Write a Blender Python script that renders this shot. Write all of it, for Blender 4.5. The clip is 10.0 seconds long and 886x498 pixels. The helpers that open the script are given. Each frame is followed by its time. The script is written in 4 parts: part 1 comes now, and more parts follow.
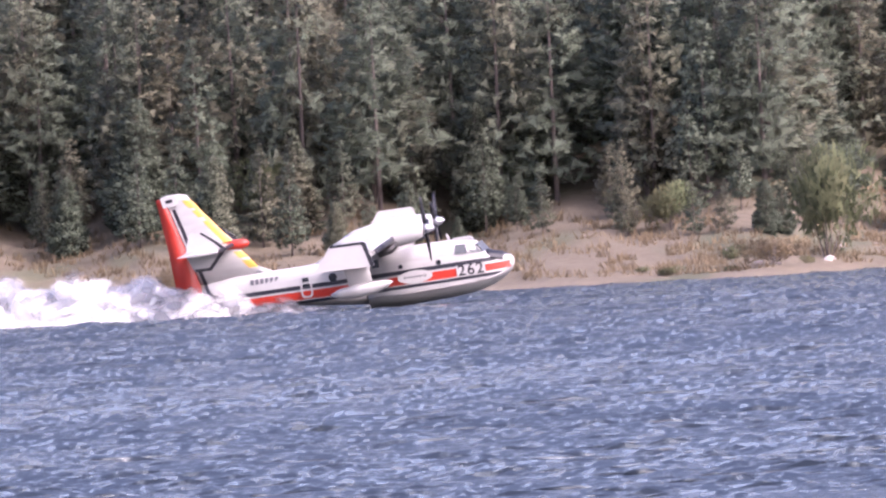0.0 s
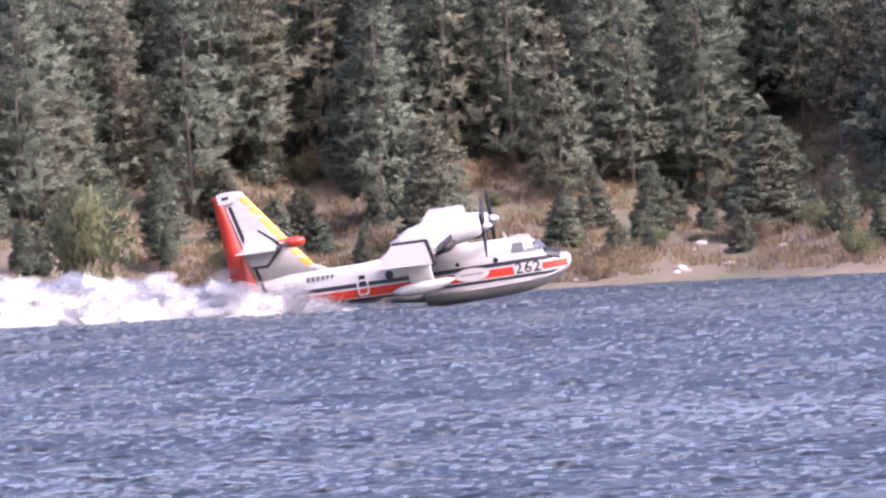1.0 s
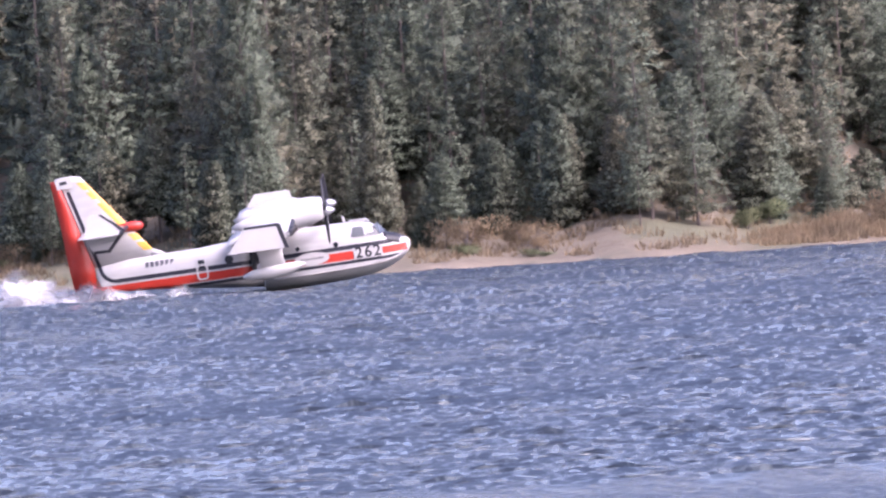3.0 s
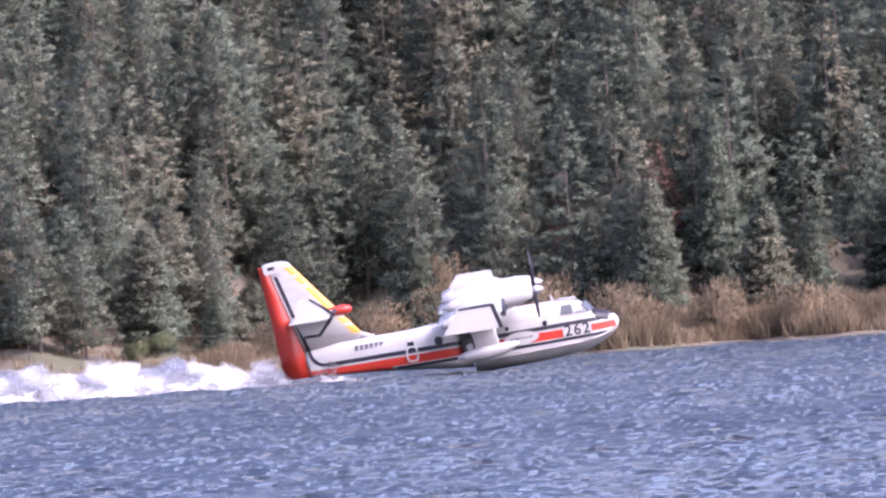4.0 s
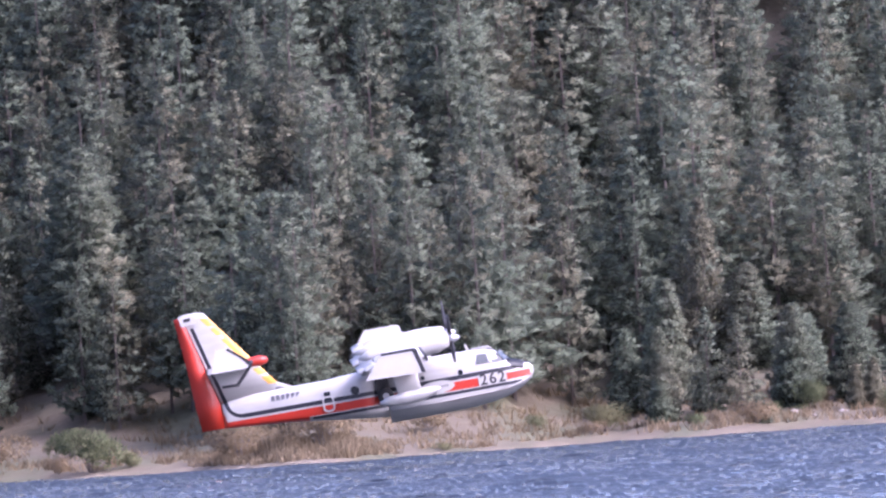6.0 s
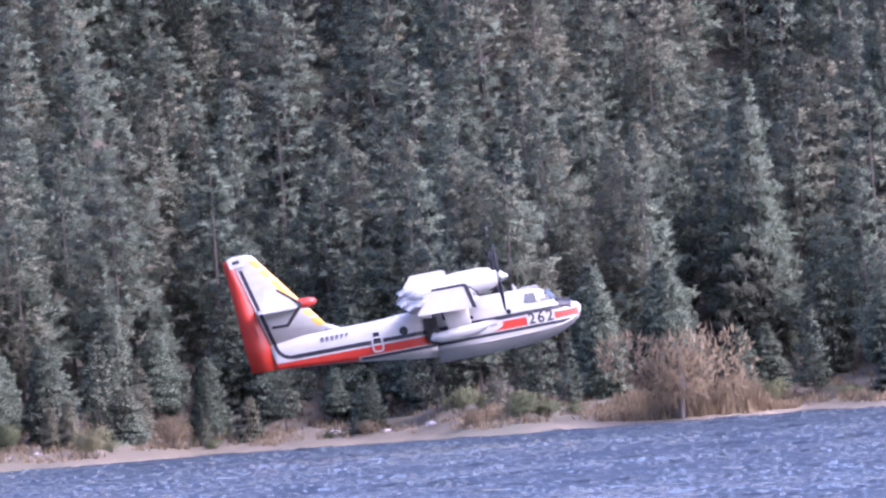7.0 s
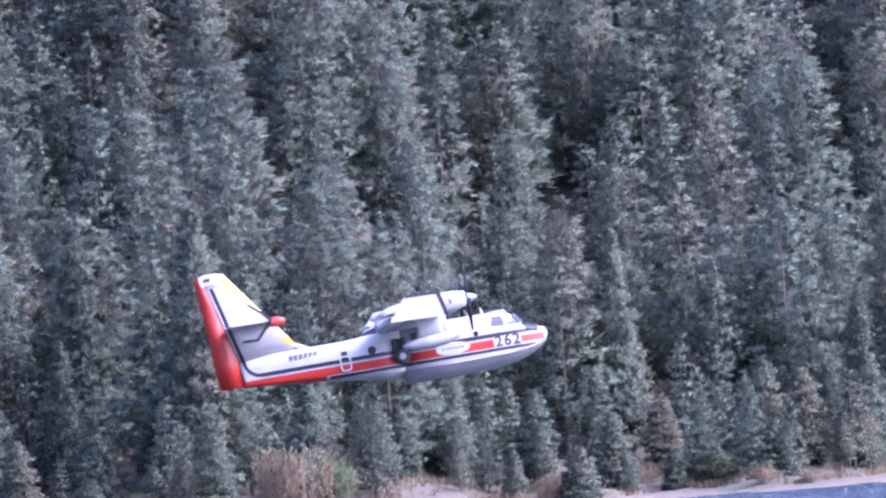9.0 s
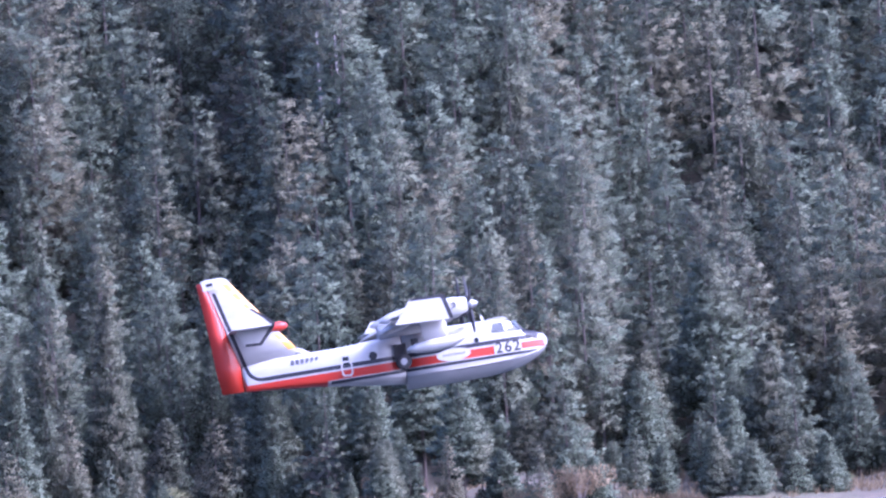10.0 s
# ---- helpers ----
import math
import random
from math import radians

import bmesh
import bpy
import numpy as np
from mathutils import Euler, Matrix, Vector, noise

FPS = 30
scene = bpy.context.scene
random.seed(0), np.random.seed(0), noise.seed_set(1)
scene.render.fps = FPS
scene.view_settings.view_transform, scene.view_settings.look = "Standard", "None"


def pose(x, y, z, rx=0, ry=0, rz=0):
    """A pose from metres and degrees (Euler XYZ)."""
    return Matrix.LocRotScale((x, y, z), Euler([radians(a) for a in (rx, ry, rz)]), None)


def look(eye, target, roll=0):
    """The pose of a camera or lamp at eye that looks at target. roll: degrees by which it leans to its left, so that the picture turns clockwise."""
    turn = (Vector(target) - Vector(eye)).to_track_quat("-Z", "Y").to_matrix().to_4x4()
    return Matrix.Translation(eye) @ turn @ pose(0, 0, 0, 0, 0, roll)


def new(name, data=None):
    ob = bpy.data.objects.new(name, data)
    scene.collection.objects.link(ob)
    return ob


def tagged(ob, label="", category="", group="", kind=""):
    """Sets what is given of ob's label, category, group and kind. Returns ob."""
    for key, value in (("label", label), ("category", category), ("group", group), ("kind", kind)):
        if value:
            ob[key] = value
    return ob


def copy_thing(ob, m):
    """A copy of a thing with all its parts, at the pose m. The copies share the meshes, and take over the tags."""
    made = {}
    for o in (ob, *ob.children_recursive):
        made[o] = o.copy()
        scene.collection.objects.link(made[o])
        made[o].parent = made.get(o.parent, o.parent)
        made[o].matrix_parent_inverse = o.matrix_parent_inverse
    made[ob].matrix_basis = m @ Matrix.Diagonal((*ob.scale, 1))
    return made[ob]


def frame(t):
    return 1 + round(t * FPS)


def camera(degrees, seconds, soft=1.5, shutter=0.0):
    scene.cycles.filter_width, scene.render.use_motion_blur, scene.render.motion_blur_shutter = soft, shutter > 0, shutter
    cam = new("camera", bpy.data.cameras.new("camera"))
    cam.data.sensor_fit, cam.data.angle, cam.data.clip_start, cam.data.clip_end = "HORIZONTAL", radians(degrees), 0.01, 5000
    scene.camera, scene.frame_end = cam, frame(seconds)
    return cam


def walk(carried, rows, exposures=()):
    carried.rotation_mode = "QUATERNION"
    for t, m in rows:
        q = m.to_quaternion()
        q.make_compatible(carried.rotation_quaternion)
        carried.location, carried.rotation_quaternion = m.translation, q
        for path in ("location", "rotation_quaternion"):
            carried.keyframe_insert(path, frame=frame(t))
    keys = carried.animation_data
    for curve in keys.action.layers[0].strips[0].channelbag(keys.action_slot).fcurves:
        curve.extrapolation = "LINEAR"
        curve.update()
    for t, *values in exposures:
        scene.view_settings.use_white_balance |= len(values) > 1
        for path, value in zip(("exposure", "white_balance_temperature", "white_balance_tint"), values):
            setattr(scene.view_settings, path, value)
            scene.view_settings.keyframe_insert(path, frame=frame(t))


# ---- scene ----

# A fire-fighting flying boat skims a lake, takes off and climbs before a wooded shore.
# Directions from the eye: U across (to the right of +y), V below the level, both in 1/F of a radian.
F = 50000.0
EYE = Vector((0.0, 0.0, 8.0))


def aim(u, v, roll=0.0):
    a, p = u / F, -v / F
    d = Vector((math.sin(a) * math.cos(p), math.cos(a) * math.cos(p), math.sin(p)))
    return look(EYE, EYE + 1000 * d, roll)


cam = camera(math.degrees(2 * math.atan(784 / F)), 10.0, soft=2.4)
CAM_ROWS = [
    (0.0, -7129, 149, 3.25), (0.5, -6483, 130, 3.08), (1.0, -5811, 146, 2.93), (1.5, -4921, 97, 3.19),
    (2.0, -4231, 113, 3.37), (2.2, -3930, 173, 3.41), (3.3, -2193, 173, 3.56), (3.5, -1977, 118, 3.61),
    (4.0, -1511, 25, 3.88), (4.5, -788, -22, 3.99), (5.0, -21, 19, 3.77), (5.5, 903, -98, 4.00),
    (5.7, 1181, -135, 4.01), (6.8, 2792, -101, 4.14), (7.0, 3043, -108, 4.33), (7.5, 3813, -160, 4.90),
    (8.0, 4629, -235, 4.64), (8.2, 4938, -243, 4.69), (8.5, 5358, -246, 4.72), (9.0, 6108, -244, 4.27),
    (9.5, 6892, -258, 3.95), (10.0, 7608, -265, 3.94)]
walk(cam, [(t, aim(u, v, -roll)) for t, u, v, roll in CAM_ROWS],
     exposures=[(0, 1.66, 5700, 37), (4, 1.68, 5400, 38), (7, 1.8, 5000, 40), (10, 1.95, 4550, 42)])

# ---- light ----
SUN_AZ, SUN_EL = radians(128), radians(43)
world = bpy.data.worlds.new("sky")
scene.world = world
world.use_nodes = True
wn = world.node_tree.nodes
sky = wn.new("ShaderNodeTexSky")
sky.sky_type, sky.sun_disc, sky.sun_elevation, sky.sun_rotation = "NISHITA", False, SUN_EL, SUN_AZ
world.node_tree.links.new(sky.outputs[0], wn["Background"].inputs[0])
sky.dust_density, sky.air_density, sky.ozone_density = 7.0, 1.0, 0.8
wn["Background"].inputs[1].default_value = 0.15
sun = new("sun", bpy.data.lights.new("sun", "SUN"))
sun.data.energy, sun.data.angle, sun.data.color = 1.3, radians(10), (1.0, 0.92, 0.80)
sun.matrix_world = look(Vector((math.sin(SUN_AZ) * math.cos(SUN_EL), math.cos(SUN_AZ) * math.cos(SUN_EL), math.sin(SUN_EL))) * 100, (0, 0, 0))


# ---- materials ----
class Net:
    """A small wrapper to write node networks."""

    def __init__(self, name):
        self.mat = bpy.data.materials.new(name)
        self.mat.use_nodes = True
        self.n, self.l = self.mat.node_tree.nodes, self.mat.node_tree.links
        self.bsdf = self.n["Principled BSDF"]

    def put(self, value, socket):
        if isinstance(value, (int, float)):
            socket.default_value = value
        elif isinstance(value, tuple):
            socket.default_value = (*value, 1.0)[:len(socket.default_value)]
        else:
            self.l.new(value, socket)

    def math(self, op, a, b=0.0, c=0.0):
        nd = self.n.new("ShaderNodeMath")
        nd.operation = op
        for k, v in enumerate((a, b, c)):
            self.put(v, nd.inputs[k])
        return nd.outputs[0]

    def mix(self, fac, a, b):
        nd = self.n.new("ShaderNodeMix")
        nd.data_type = "RGBA"
        self.put(fac, nd.inputs[0])
        self.put(a, nd.inputs[6])
        self.put(b, nd.inputs[7])
        return nd.outputs[2]

    def noise(self, where, scale, detail=3.0):
        nd = self.n.new("ShaderNodeTexNoise")
        nd.inputs["Scale"].default_value, nd.inputs["Detail"].default_value = scale, detail
        self.l.new(where, nd.inputs["Vector"])
        return nd.outputs[0]

    def span(self, value, lo, hi):
        nd = self.n.new("ShaderNodeMapRange")
        self.put(value, nd.inputs[0])
        nd.inputs[1].default_value, nd.inputs[2].default_value = lo, hi
        return nd.outputs[0]

    def position(self):
        return self.n.new("ShaderNodeNewGeometry").outputs["Position"]

    def island(self):
        return self.n.new("ShaderNodeNewGeometry").outputs["Random Per Island"]

    def local(self):
        return self.n.new("ShaderNodeTexCoord").outputs["Object"]

    def stretch(self, where, x, y, z):
        nd = self.n.new("ShaderNodeMapping")
        nd.inputs["Scale"].default_value = (x, y, z)
        self.l.new(where, nd.inputs["Vector"])
        return nd.outputs[0]

    def bump(self, height, strength, distance):
        nd = self.n.new("ShaderNodeBump")
        nd.inputs["Strength"].default_value, nd.inputs["Distance"].default_value = strength, distance
        self.l.new(height, nd.inputs["Height"])
        self.l.new(nd.outputs[0], self.bsdf.inputs["Normal"])

    def done(self, color, rough, metal=0.0, **more):
        self.put(color, self.bsdf.inputs["Base Color"])
        self.put(rough, self.bsdf.inputs["Roughness"])
        self.bsdf.inputs["Metallic"].default_value = metal
        for key, value in more.items():
            self.put(value, self.bsdf.inputs[key.replace("_", " ")])
        return self.mat


def plain(name, color, rough, metal=0.0, dirt=0.12, scale=1.5):
    """A paint or metal with faint grime at two scales."""
    w = Net(name)
    p = w.local()
    grime = w.math("MULTIPLY", w.noise(p, scale), w.noise(p, scale * 9))
    dark = tuple(c * (1 - 2.2 * dirt) for c in color)
    return w.done(w.mix(w.span(grime, 0.1, 0.5), dark, color), w.math("ADD", rough - 0.08, w.math("MULTIPLY", grime, 0.35)), metal)


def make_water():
    """Lake water; ripple streaks on arcs about the eye, stretched with distance to fit its view, more in one place
    than in the next. Their light and dark wave faces are painted into the base colour.
    """
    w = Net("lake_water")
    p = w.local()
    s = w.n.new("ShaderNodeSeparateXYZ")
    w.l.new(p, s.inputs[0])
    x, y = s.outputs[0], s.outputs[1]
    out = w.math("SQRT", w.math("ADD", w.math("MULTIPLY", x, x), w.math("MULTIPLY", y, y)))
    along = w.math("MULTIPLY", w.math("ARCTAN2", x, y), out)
    # log of the distance keeps the streaks' proportions as seen from the eye
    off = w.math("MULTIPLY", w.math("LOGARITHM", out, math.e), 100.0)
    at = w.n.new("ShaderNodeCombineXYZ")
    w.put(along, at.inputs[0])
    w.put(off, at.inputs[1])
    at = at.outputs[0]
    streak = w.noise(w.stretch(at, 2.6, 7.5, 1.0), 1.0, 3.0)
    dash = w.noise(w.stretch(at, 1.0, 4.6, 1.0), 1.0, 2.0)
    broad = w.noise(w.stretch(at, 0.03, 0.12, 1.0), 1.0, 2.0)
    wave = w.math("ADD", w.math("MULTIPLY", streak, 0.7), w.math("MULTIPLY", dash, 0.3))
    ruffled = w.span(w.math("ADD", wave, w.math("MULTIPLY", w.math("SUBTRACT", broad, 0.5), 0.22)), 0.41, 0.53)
    # pale and dark wave faces are painted into the base colour; roughness varies too
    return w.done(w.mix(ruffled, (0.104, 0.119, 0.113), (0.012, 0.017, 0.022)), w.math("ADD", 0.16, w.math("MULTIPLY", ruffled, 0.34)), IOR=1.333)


def make_ground():
    w = Net("dry_shore_ground")
    p = w.position()
    z = w.n.new("ShaderNodeSeparateXYZ")
    w.l.new(p, z.inputs[0])
    grain, patch, big = w.noise(p, 1.3, 6.0), w.noise(w.stretch(p, 0.13, 0.05, 0.3), 1.0, 4.0), w.noise(p, 0.03, 2.0)
    sand = w.mix(grain, (0.145, 0.112, 0.078), (0.235, 0.19, 0.133))
    straw = w.mix(grain, (0.072, 0.058, 0.036), (0.15, 0.121, 0.076))
    scrub = w.mix(grain, (0.045, 0.052, 0.026), (0.12, 0.11, 0.06))
    up = w.math("ADD", z.outputs[2], w.math("MULTIPLY", w.math("SUBTRACT", patch, 0.5), 1.6))
    dry = w.mix(w.span(patch, 0.5, 0.62), straw, scrub)
    litter = w.mix(grain, (0.045, 0.042, 0.028), (0.095, 0.082, 0.058))
    bare = w.mix(w.span(w.math("ADD", up, w.math("MULTIPLY", w.math("SUBTRACT", w.noise(p, 0.012, 1.0), 0.5), 1.5)), -0.35, 0.3), sand, dry)
    w.bump(grain, 0.6, 0.3)
    return w.done(w.mix(w.span(w.math("ADD", w.math("ADD", up, w.math("SUBTRACT", w.math("ADD", w.math("MULTIPLY", w.span(z.outputs[0], 60.0, 90.0), 4.5), w.math("MULTIPLY", w.span(z.outputs[0], -130.0, -105.0), 4.0)), 4.0)), w.math("MULTIPLY", big, 4.0)), 6.3, 9.5), bare, litter), 0.95)


def see_through(w, shader, cover):
    """Lets light pass where cover, 0 to 1, is low."""
    clear = w.n.new("ShaderNodeBsdfTransparent")
    out = w.n.new("ShaderNodeMixShader")
    w.put(cover, out.inputs[0])
    w.l.new(clear.outputs[0], out.inputs[1])
    w.l.new(shader, out.inputs[2])
    w.l.new(out.outputs[0], w.n["Material Output"].inputs[0])


def thin(w, col, amount):
    """The surface with light shining through it from behind."""
    glow = w.n.new("ShaderNodeBsdfTranslucent")
    w.l.new(col, glow.inputs[0])
    both = w.n.new("ShaderNodeMixShader")
    both.inputs[0].default_value = amount
    w.l.new(w.bsdf.outputs[0], both.inputs[1])
    w.l.new(glow.outputs[0], both.inputs[2])
    return both.outputs[0]


def foliage(name, dark, light, tint, grain=12.0, feathery=False):
    """Sprays of needles or leaves, ragged and gappy at the size of twigs."""
    w = Net(name)
    p = w.position()
    tree = w.noise(w.stretch(p, 0.16, 0.16, 0.05), 1.0, 1.0)
    leaf = w.island()
    col = w.mix(leaf, dark, light)
    col = w.mix(w.span(tree, 0.46, 0.62), col, w.mix(leaf, tuple(c * 0.8 for c in tint), tint))
    other = w.noise(w.stretch(p, 0.21, 0.21, 0.04), 1.0, 0.0)
    col = w.mix(w.span(other, 0.5, 0.68), col, w.mix(leaf, tuple(c * 0.74 for c in dark), tuple(c * 0.74 for c in light)))
    mat = w.done(col, 0.85, Specular_IOR_Level=0.15)
    ragged = w.noise(w.stretch(p, 1.0, 1.0, 1.5), grain, 4.0)
    if feathery:
        # needles thin out from the middle of each spray to its rim
        rim = w.n.new("ShaderNodeAttribute")
        rim.attribute_name = "corner"
        sides = w.n.new("ShaderNodeSeparateXYZ")
        w.l.new(rim.outputs["Vector"], sides.inputs[0])
        inner = w.math("MINIMUM", w.math("MINIMUM", sides.outputs[0], sides.outputs[1]), sides.outputs[2])
        cover = w.span(w.math("ADD", inner, w.math("MULTIPLY", w.math("SUBTRACT", ragged, 0.5), 0.32)), 0.0, 0.2)
    else:
        cover = w.math("GREATER_THAN", ragged, 0.42)
    see_through(w, thin(w, col, 0.55), cover)
    return mat


def make_livery():
    """White hull paint with the red and black cheat lines, in the body's own metres."""
    w = Net("livery_paint")
    p = w.local()
    s = w.n.new("ShaderNodeSeparateXYZ")
    w.l.new(p, s.inputs[0])
    x, z = s.outputs[0], s.outputs[2]

    def between(v, lo, hi):
        return w.math("MULTIPLY", w.math("GREATER_THAN", v, lo), w.math("LESS_THAN", v, hi))

    grime = w.noise(w.stretch(p, 0.5, 0.5, 2.0), 1.4, 5.0)
    col = w.mix(w.span(grime, 0.35, 0.7), (0.33, 0.325, 0.306), (0.39, 0.383, 0.36))
    red, black, yellow = (0.37, 0.026, 0.010), (0.012, 0.012, 0.018), (0.60, 0.30, 0.045)
    aft = w.math("LESS_THAN", x, -4.6)
    low = w.math("MAXIMUM", w.math("GREATER_THAN", z, 1.26), aft)
    main = w.math("MULTIPLY", w.math("MULTIPLY", between(x, -11.6, 5.35), w.math("LESS_THAN", z, 1.74)), low)
    nose = w.math("MULTIPLY", between(x, 7.0, 8.42), between(z, 1.32, 1.72))
    # the rudder hinge leans back
    hinge = w.math("ADD", x, w.math("MULTIPLY", w.math("SUBTRACT", z, 2.56), 0.256))
    tail = w.math("MULTIPLY", w.math("LESS_THAN", hinge, -9.5), w.math("LESS_THAN", z, 9.0))
    col = w.mix(w.math("MAXIMUM", w.math("MAXIMUM", main, nose), tail), col, red)
    upper = w.math("MULTIPLY", between(x, -8.3, 7.6), between(z, 1.85, 2.09))
    lower = w.math("MULTIPLY", between(x, -4.4, 7.9), between(z, 1.02, 1.2))
    post = w.math("MULTIPLY", between(hinge, -9.24, -9.02), between(z, 2.86, 7.45))
    # the bend between the two
    dx, dz = w.math("ADD", x, 8.30), w.math("SUBTRACT", z, 2.87)
    rad = w.math("SQRT", w.math("ADD", w.math("MULTIPLY", dx, dx), w.math("MULTIPLY", dz, dz)))
    bend = w.math("MULTIPLY", between(rad, 0.79, 1.0), w.math("MULTIPLY", w.math("LESS_THAN", dx, 0.0), w.math("LESS_THAN", dz, 0.05)))
    col = w.mix(w.math("MAXIMUM", w.math("MAXIMUM", upper, lower), w.math("MAXIMUM", post, bend)), col, black)
    edge = w.math("ADD", x, w.math("MULTIPLY", w.math("SUBTRACT", z, 3.3), 0.746))
    strip = w.math("MULTIPLY", between(edge, -6.42, -5.6), between(z, 3.5, 7.9))
    gap = w.math("MAXIMUM", w.math("MAXIMUM", between(z, 4.0, 4.14), between(z, 4.55, 4.85)), w.math("MULTIPLY", w.math("MAXIMUM", between(z, 6.55, 6.8), between(z, 7.25, 7.4)), w.math("LESS_THAN", edge, -6.15)))
    col = w.mix(w.math("MULTIPLY", strip, w.math("SUBTRACT", 1.0, gap)), col, yellow)
    return w.done(col, w.math("ADD", 0.3, w.math("MULTIPLY", grime, 0.15)))


M = {
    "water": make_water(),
    "ground": make_ground(),
    "pine": foliage("pine_needles", (0.125, 0.150, 0.106), (0.160, 0.186, 0.130), (0.180, 0.174, 0.118), 4.0, True),
    "shrub": foliage("shrub_leaves", (0.075, 0.095, 0.05), (0.21, 0.23, 0.12), (0.23, 0.22, 0.12)),
    "dry": foliage("dry_brush", (0.14, 0.108, 0.066), (0.34, 0.27, 0.17), (0.28, 0.215, 0.13)),
    "rust": foliage("dead_needles", (0.15, 0.095, 0.07), (0.27, 0.175, 0.13), (0.23, 0.15, 0.11), 4.0, True),
    "bark": plain("pine_bark", (0.11, 0.088, 0.075), 0.9, dirt=0.25, scale=3.0),
    "grey": plain("weathered_wood", (0.34, 0.31, 0.29), 0.9, dirt=0.2),
    "livery": make_livery(),
    "white": plain("white_paint", (0.385, 0.378, 0.356), 0.35, dirt=0.05),
    "red": plain("red_paint", (0.37, 0.026, 0.010), 0.35, dirt=0.08),
    "black": plain("black_paint", (0.010, 0.010, 0.014), 0.55, dirt=0.1),
    "yellow": plain("yellow_paint", (0.80, 0.36, 0.03), 0.35, dirt=0.06),
    "grey_paint": plain("grey_paint", (0.11, 0.11, 0.12), 0.5, dirt=0.1),
    "metal": plain("bare_metal", (0.42, 0.42, 0.43), 0.4, 0.6),
    "dark_metal": plain("sooty_exhaust_metal", (0.022, 0.02, 0.02), 0.6, 0.0),
    "tyre": plain("tyre_rubber", (0.02, 0.02, 0.022), 0.8),
    "glass": plain("cockpit_glass", (0.075, 0.08, 0.078), 0.12, dirt=0.05),
    "window": plain("dark_window_glass", (0.02, 0.022, 0.026), 0.2, dirt=0.05),
    "sand_rock": plain("pale_rock", (0.45, 0.40, 0.36), 0.9, dirt=0.15),
}


def make_spray():
    """Mist: each puff thins out from its middle to its rim."""
    w = Net("white_spray")
    veil = w.n.new("ShaderNodeAttribute")
    veil.attribute_name = "veil"
    col = w.mix(w.noise(w.position(), 0.8, 3.0), (0.72, 0.725, 0.73), (0.80, 0.80, 0.80))
    mat = w.done(col, 0.95, Specular_IOR_Level=0.0)
    wisp = w.span(w.noise(w.position(), 1.1, 4.0), 0.22, 0.62)
    see_through(w, thin(w, col, 0.5), w.math("MULTIPLY", w.math("POWER", veil.outputs["Fac"], 0.6), w.math("ADD", 0.62, w.math("MULTIPLY", wisp, 0.38))))
    return mat


M["spray"] = make_spray()


# ---- mesh helpers ----
def mesh_of(name, verts, faces, material, smooth=False):
    me = bpy.data.meshes.new(name)
    me.from_pydata([tuple(v) for v in verts], [], [tuple(f) for f in faces])
    me.materials.append(material)
    if smooth:
        me.polygons.foreach_set("use_smooth", [True] * len(me.polygons))
    me.update()
    return me


def tri_mesh(name, verts, material, normals=None):
    """A mesh of loose triangles from an (n, 3, 3) array; normals, one a triangle, round off the shading of a crown."""
    n = len(verts)
    if normals is not None:
        face = np.cross(verts[:, 1] - verts[:, 0], verts[:, 2] - verts[:, 0])
        back = (face * normals).sum(-1) < 0
        verts = np.where(back[:, None, None], verts[:, [0, 2, 1]], verts)
    me = bpy.data.meshes.new(name)
    me.vertices.add(3 * n)
    me.vertices.foreach_set("co", np.ascontiguousarray(verts, np.float32).ravel())
    me.loops.add(3 * n)
    me.loops.foreach_set("vertex_index", np.arange(3 * n, dtype=np.int32))
    me.polygons.add(n)
    me.polygons.foreach_set("loop_start", np.arange(0, 3 * n, 3, dtype=np.int32))
    me.materials.append(material)
    me.update()
    me.validate()
    me.attributes.new("corner", "FLOAT_VECTOR", "POINT").data.foreach_set("vector", np.tile(np.eye(3, dtype=np.float32).ravel(), n))
    if normals is not None:
        face = np.where(back[:, None], -face, face)
        face = face / np.maximum(np.linalg.norm(face, axis=-1, keepdims=True), 1e-12)
        mixed = 0.95 * normals + 0.05 * face
        me.polygons.foreach_set("use_smooth", np.ones(n, bool))
        me.normals_split_custom_set_from_vertices(np.repeat(mixed, 3, axis=0).astype(np.float32))
    return me


def crown_normals(tri, height, wide):
    """Outward and upward directions on a cone-shaped crown round the z axis."""
    c = tri.mean(1)
    out = np.stack([c[:, 0], c[:, 1], np.full(len(c), 0.0)], -1)
    out = out / (np.linalg.norm(out, axis=-1, keepdims=True) + 0.25 * wide)
    out[:, 2] = 0.4
    return out / np.linalg.norm(out, axis=-1, keepdims=True)


def grid_mesh(name, co, rows, cols, material, smooth=True):
    i = np.arange(rows * cols).reshape(rows, cols)
    quads = np.stack([i[:-1, :-1], i[:-1, 1:], i[1:, 1:], i[1:, :-1]], -1).reshape(-1, 4)
    me = bpy.data.meshes.new(name)
    me.vertices.add(len(co))
    me.vertices.foreach_set("co", np.ascontiguousarray(co, np.float32).ravel())
    me.loops.add(4 * len(quads))
    me.loops.foreach_set("vertex_index", quads.ravel().astype(np.int32))
    me.polygons.add(len(quads))
    me.polygons.foreach_set("loop_start", np.arange(0, 4 * len(quads), 4, dtype=np.int32))
    me.polygons.foreach_set("use_smooth", np.full(len(quads), smooth))
    me.materials.append(material)
    me.update()
    me.validate()
    return me


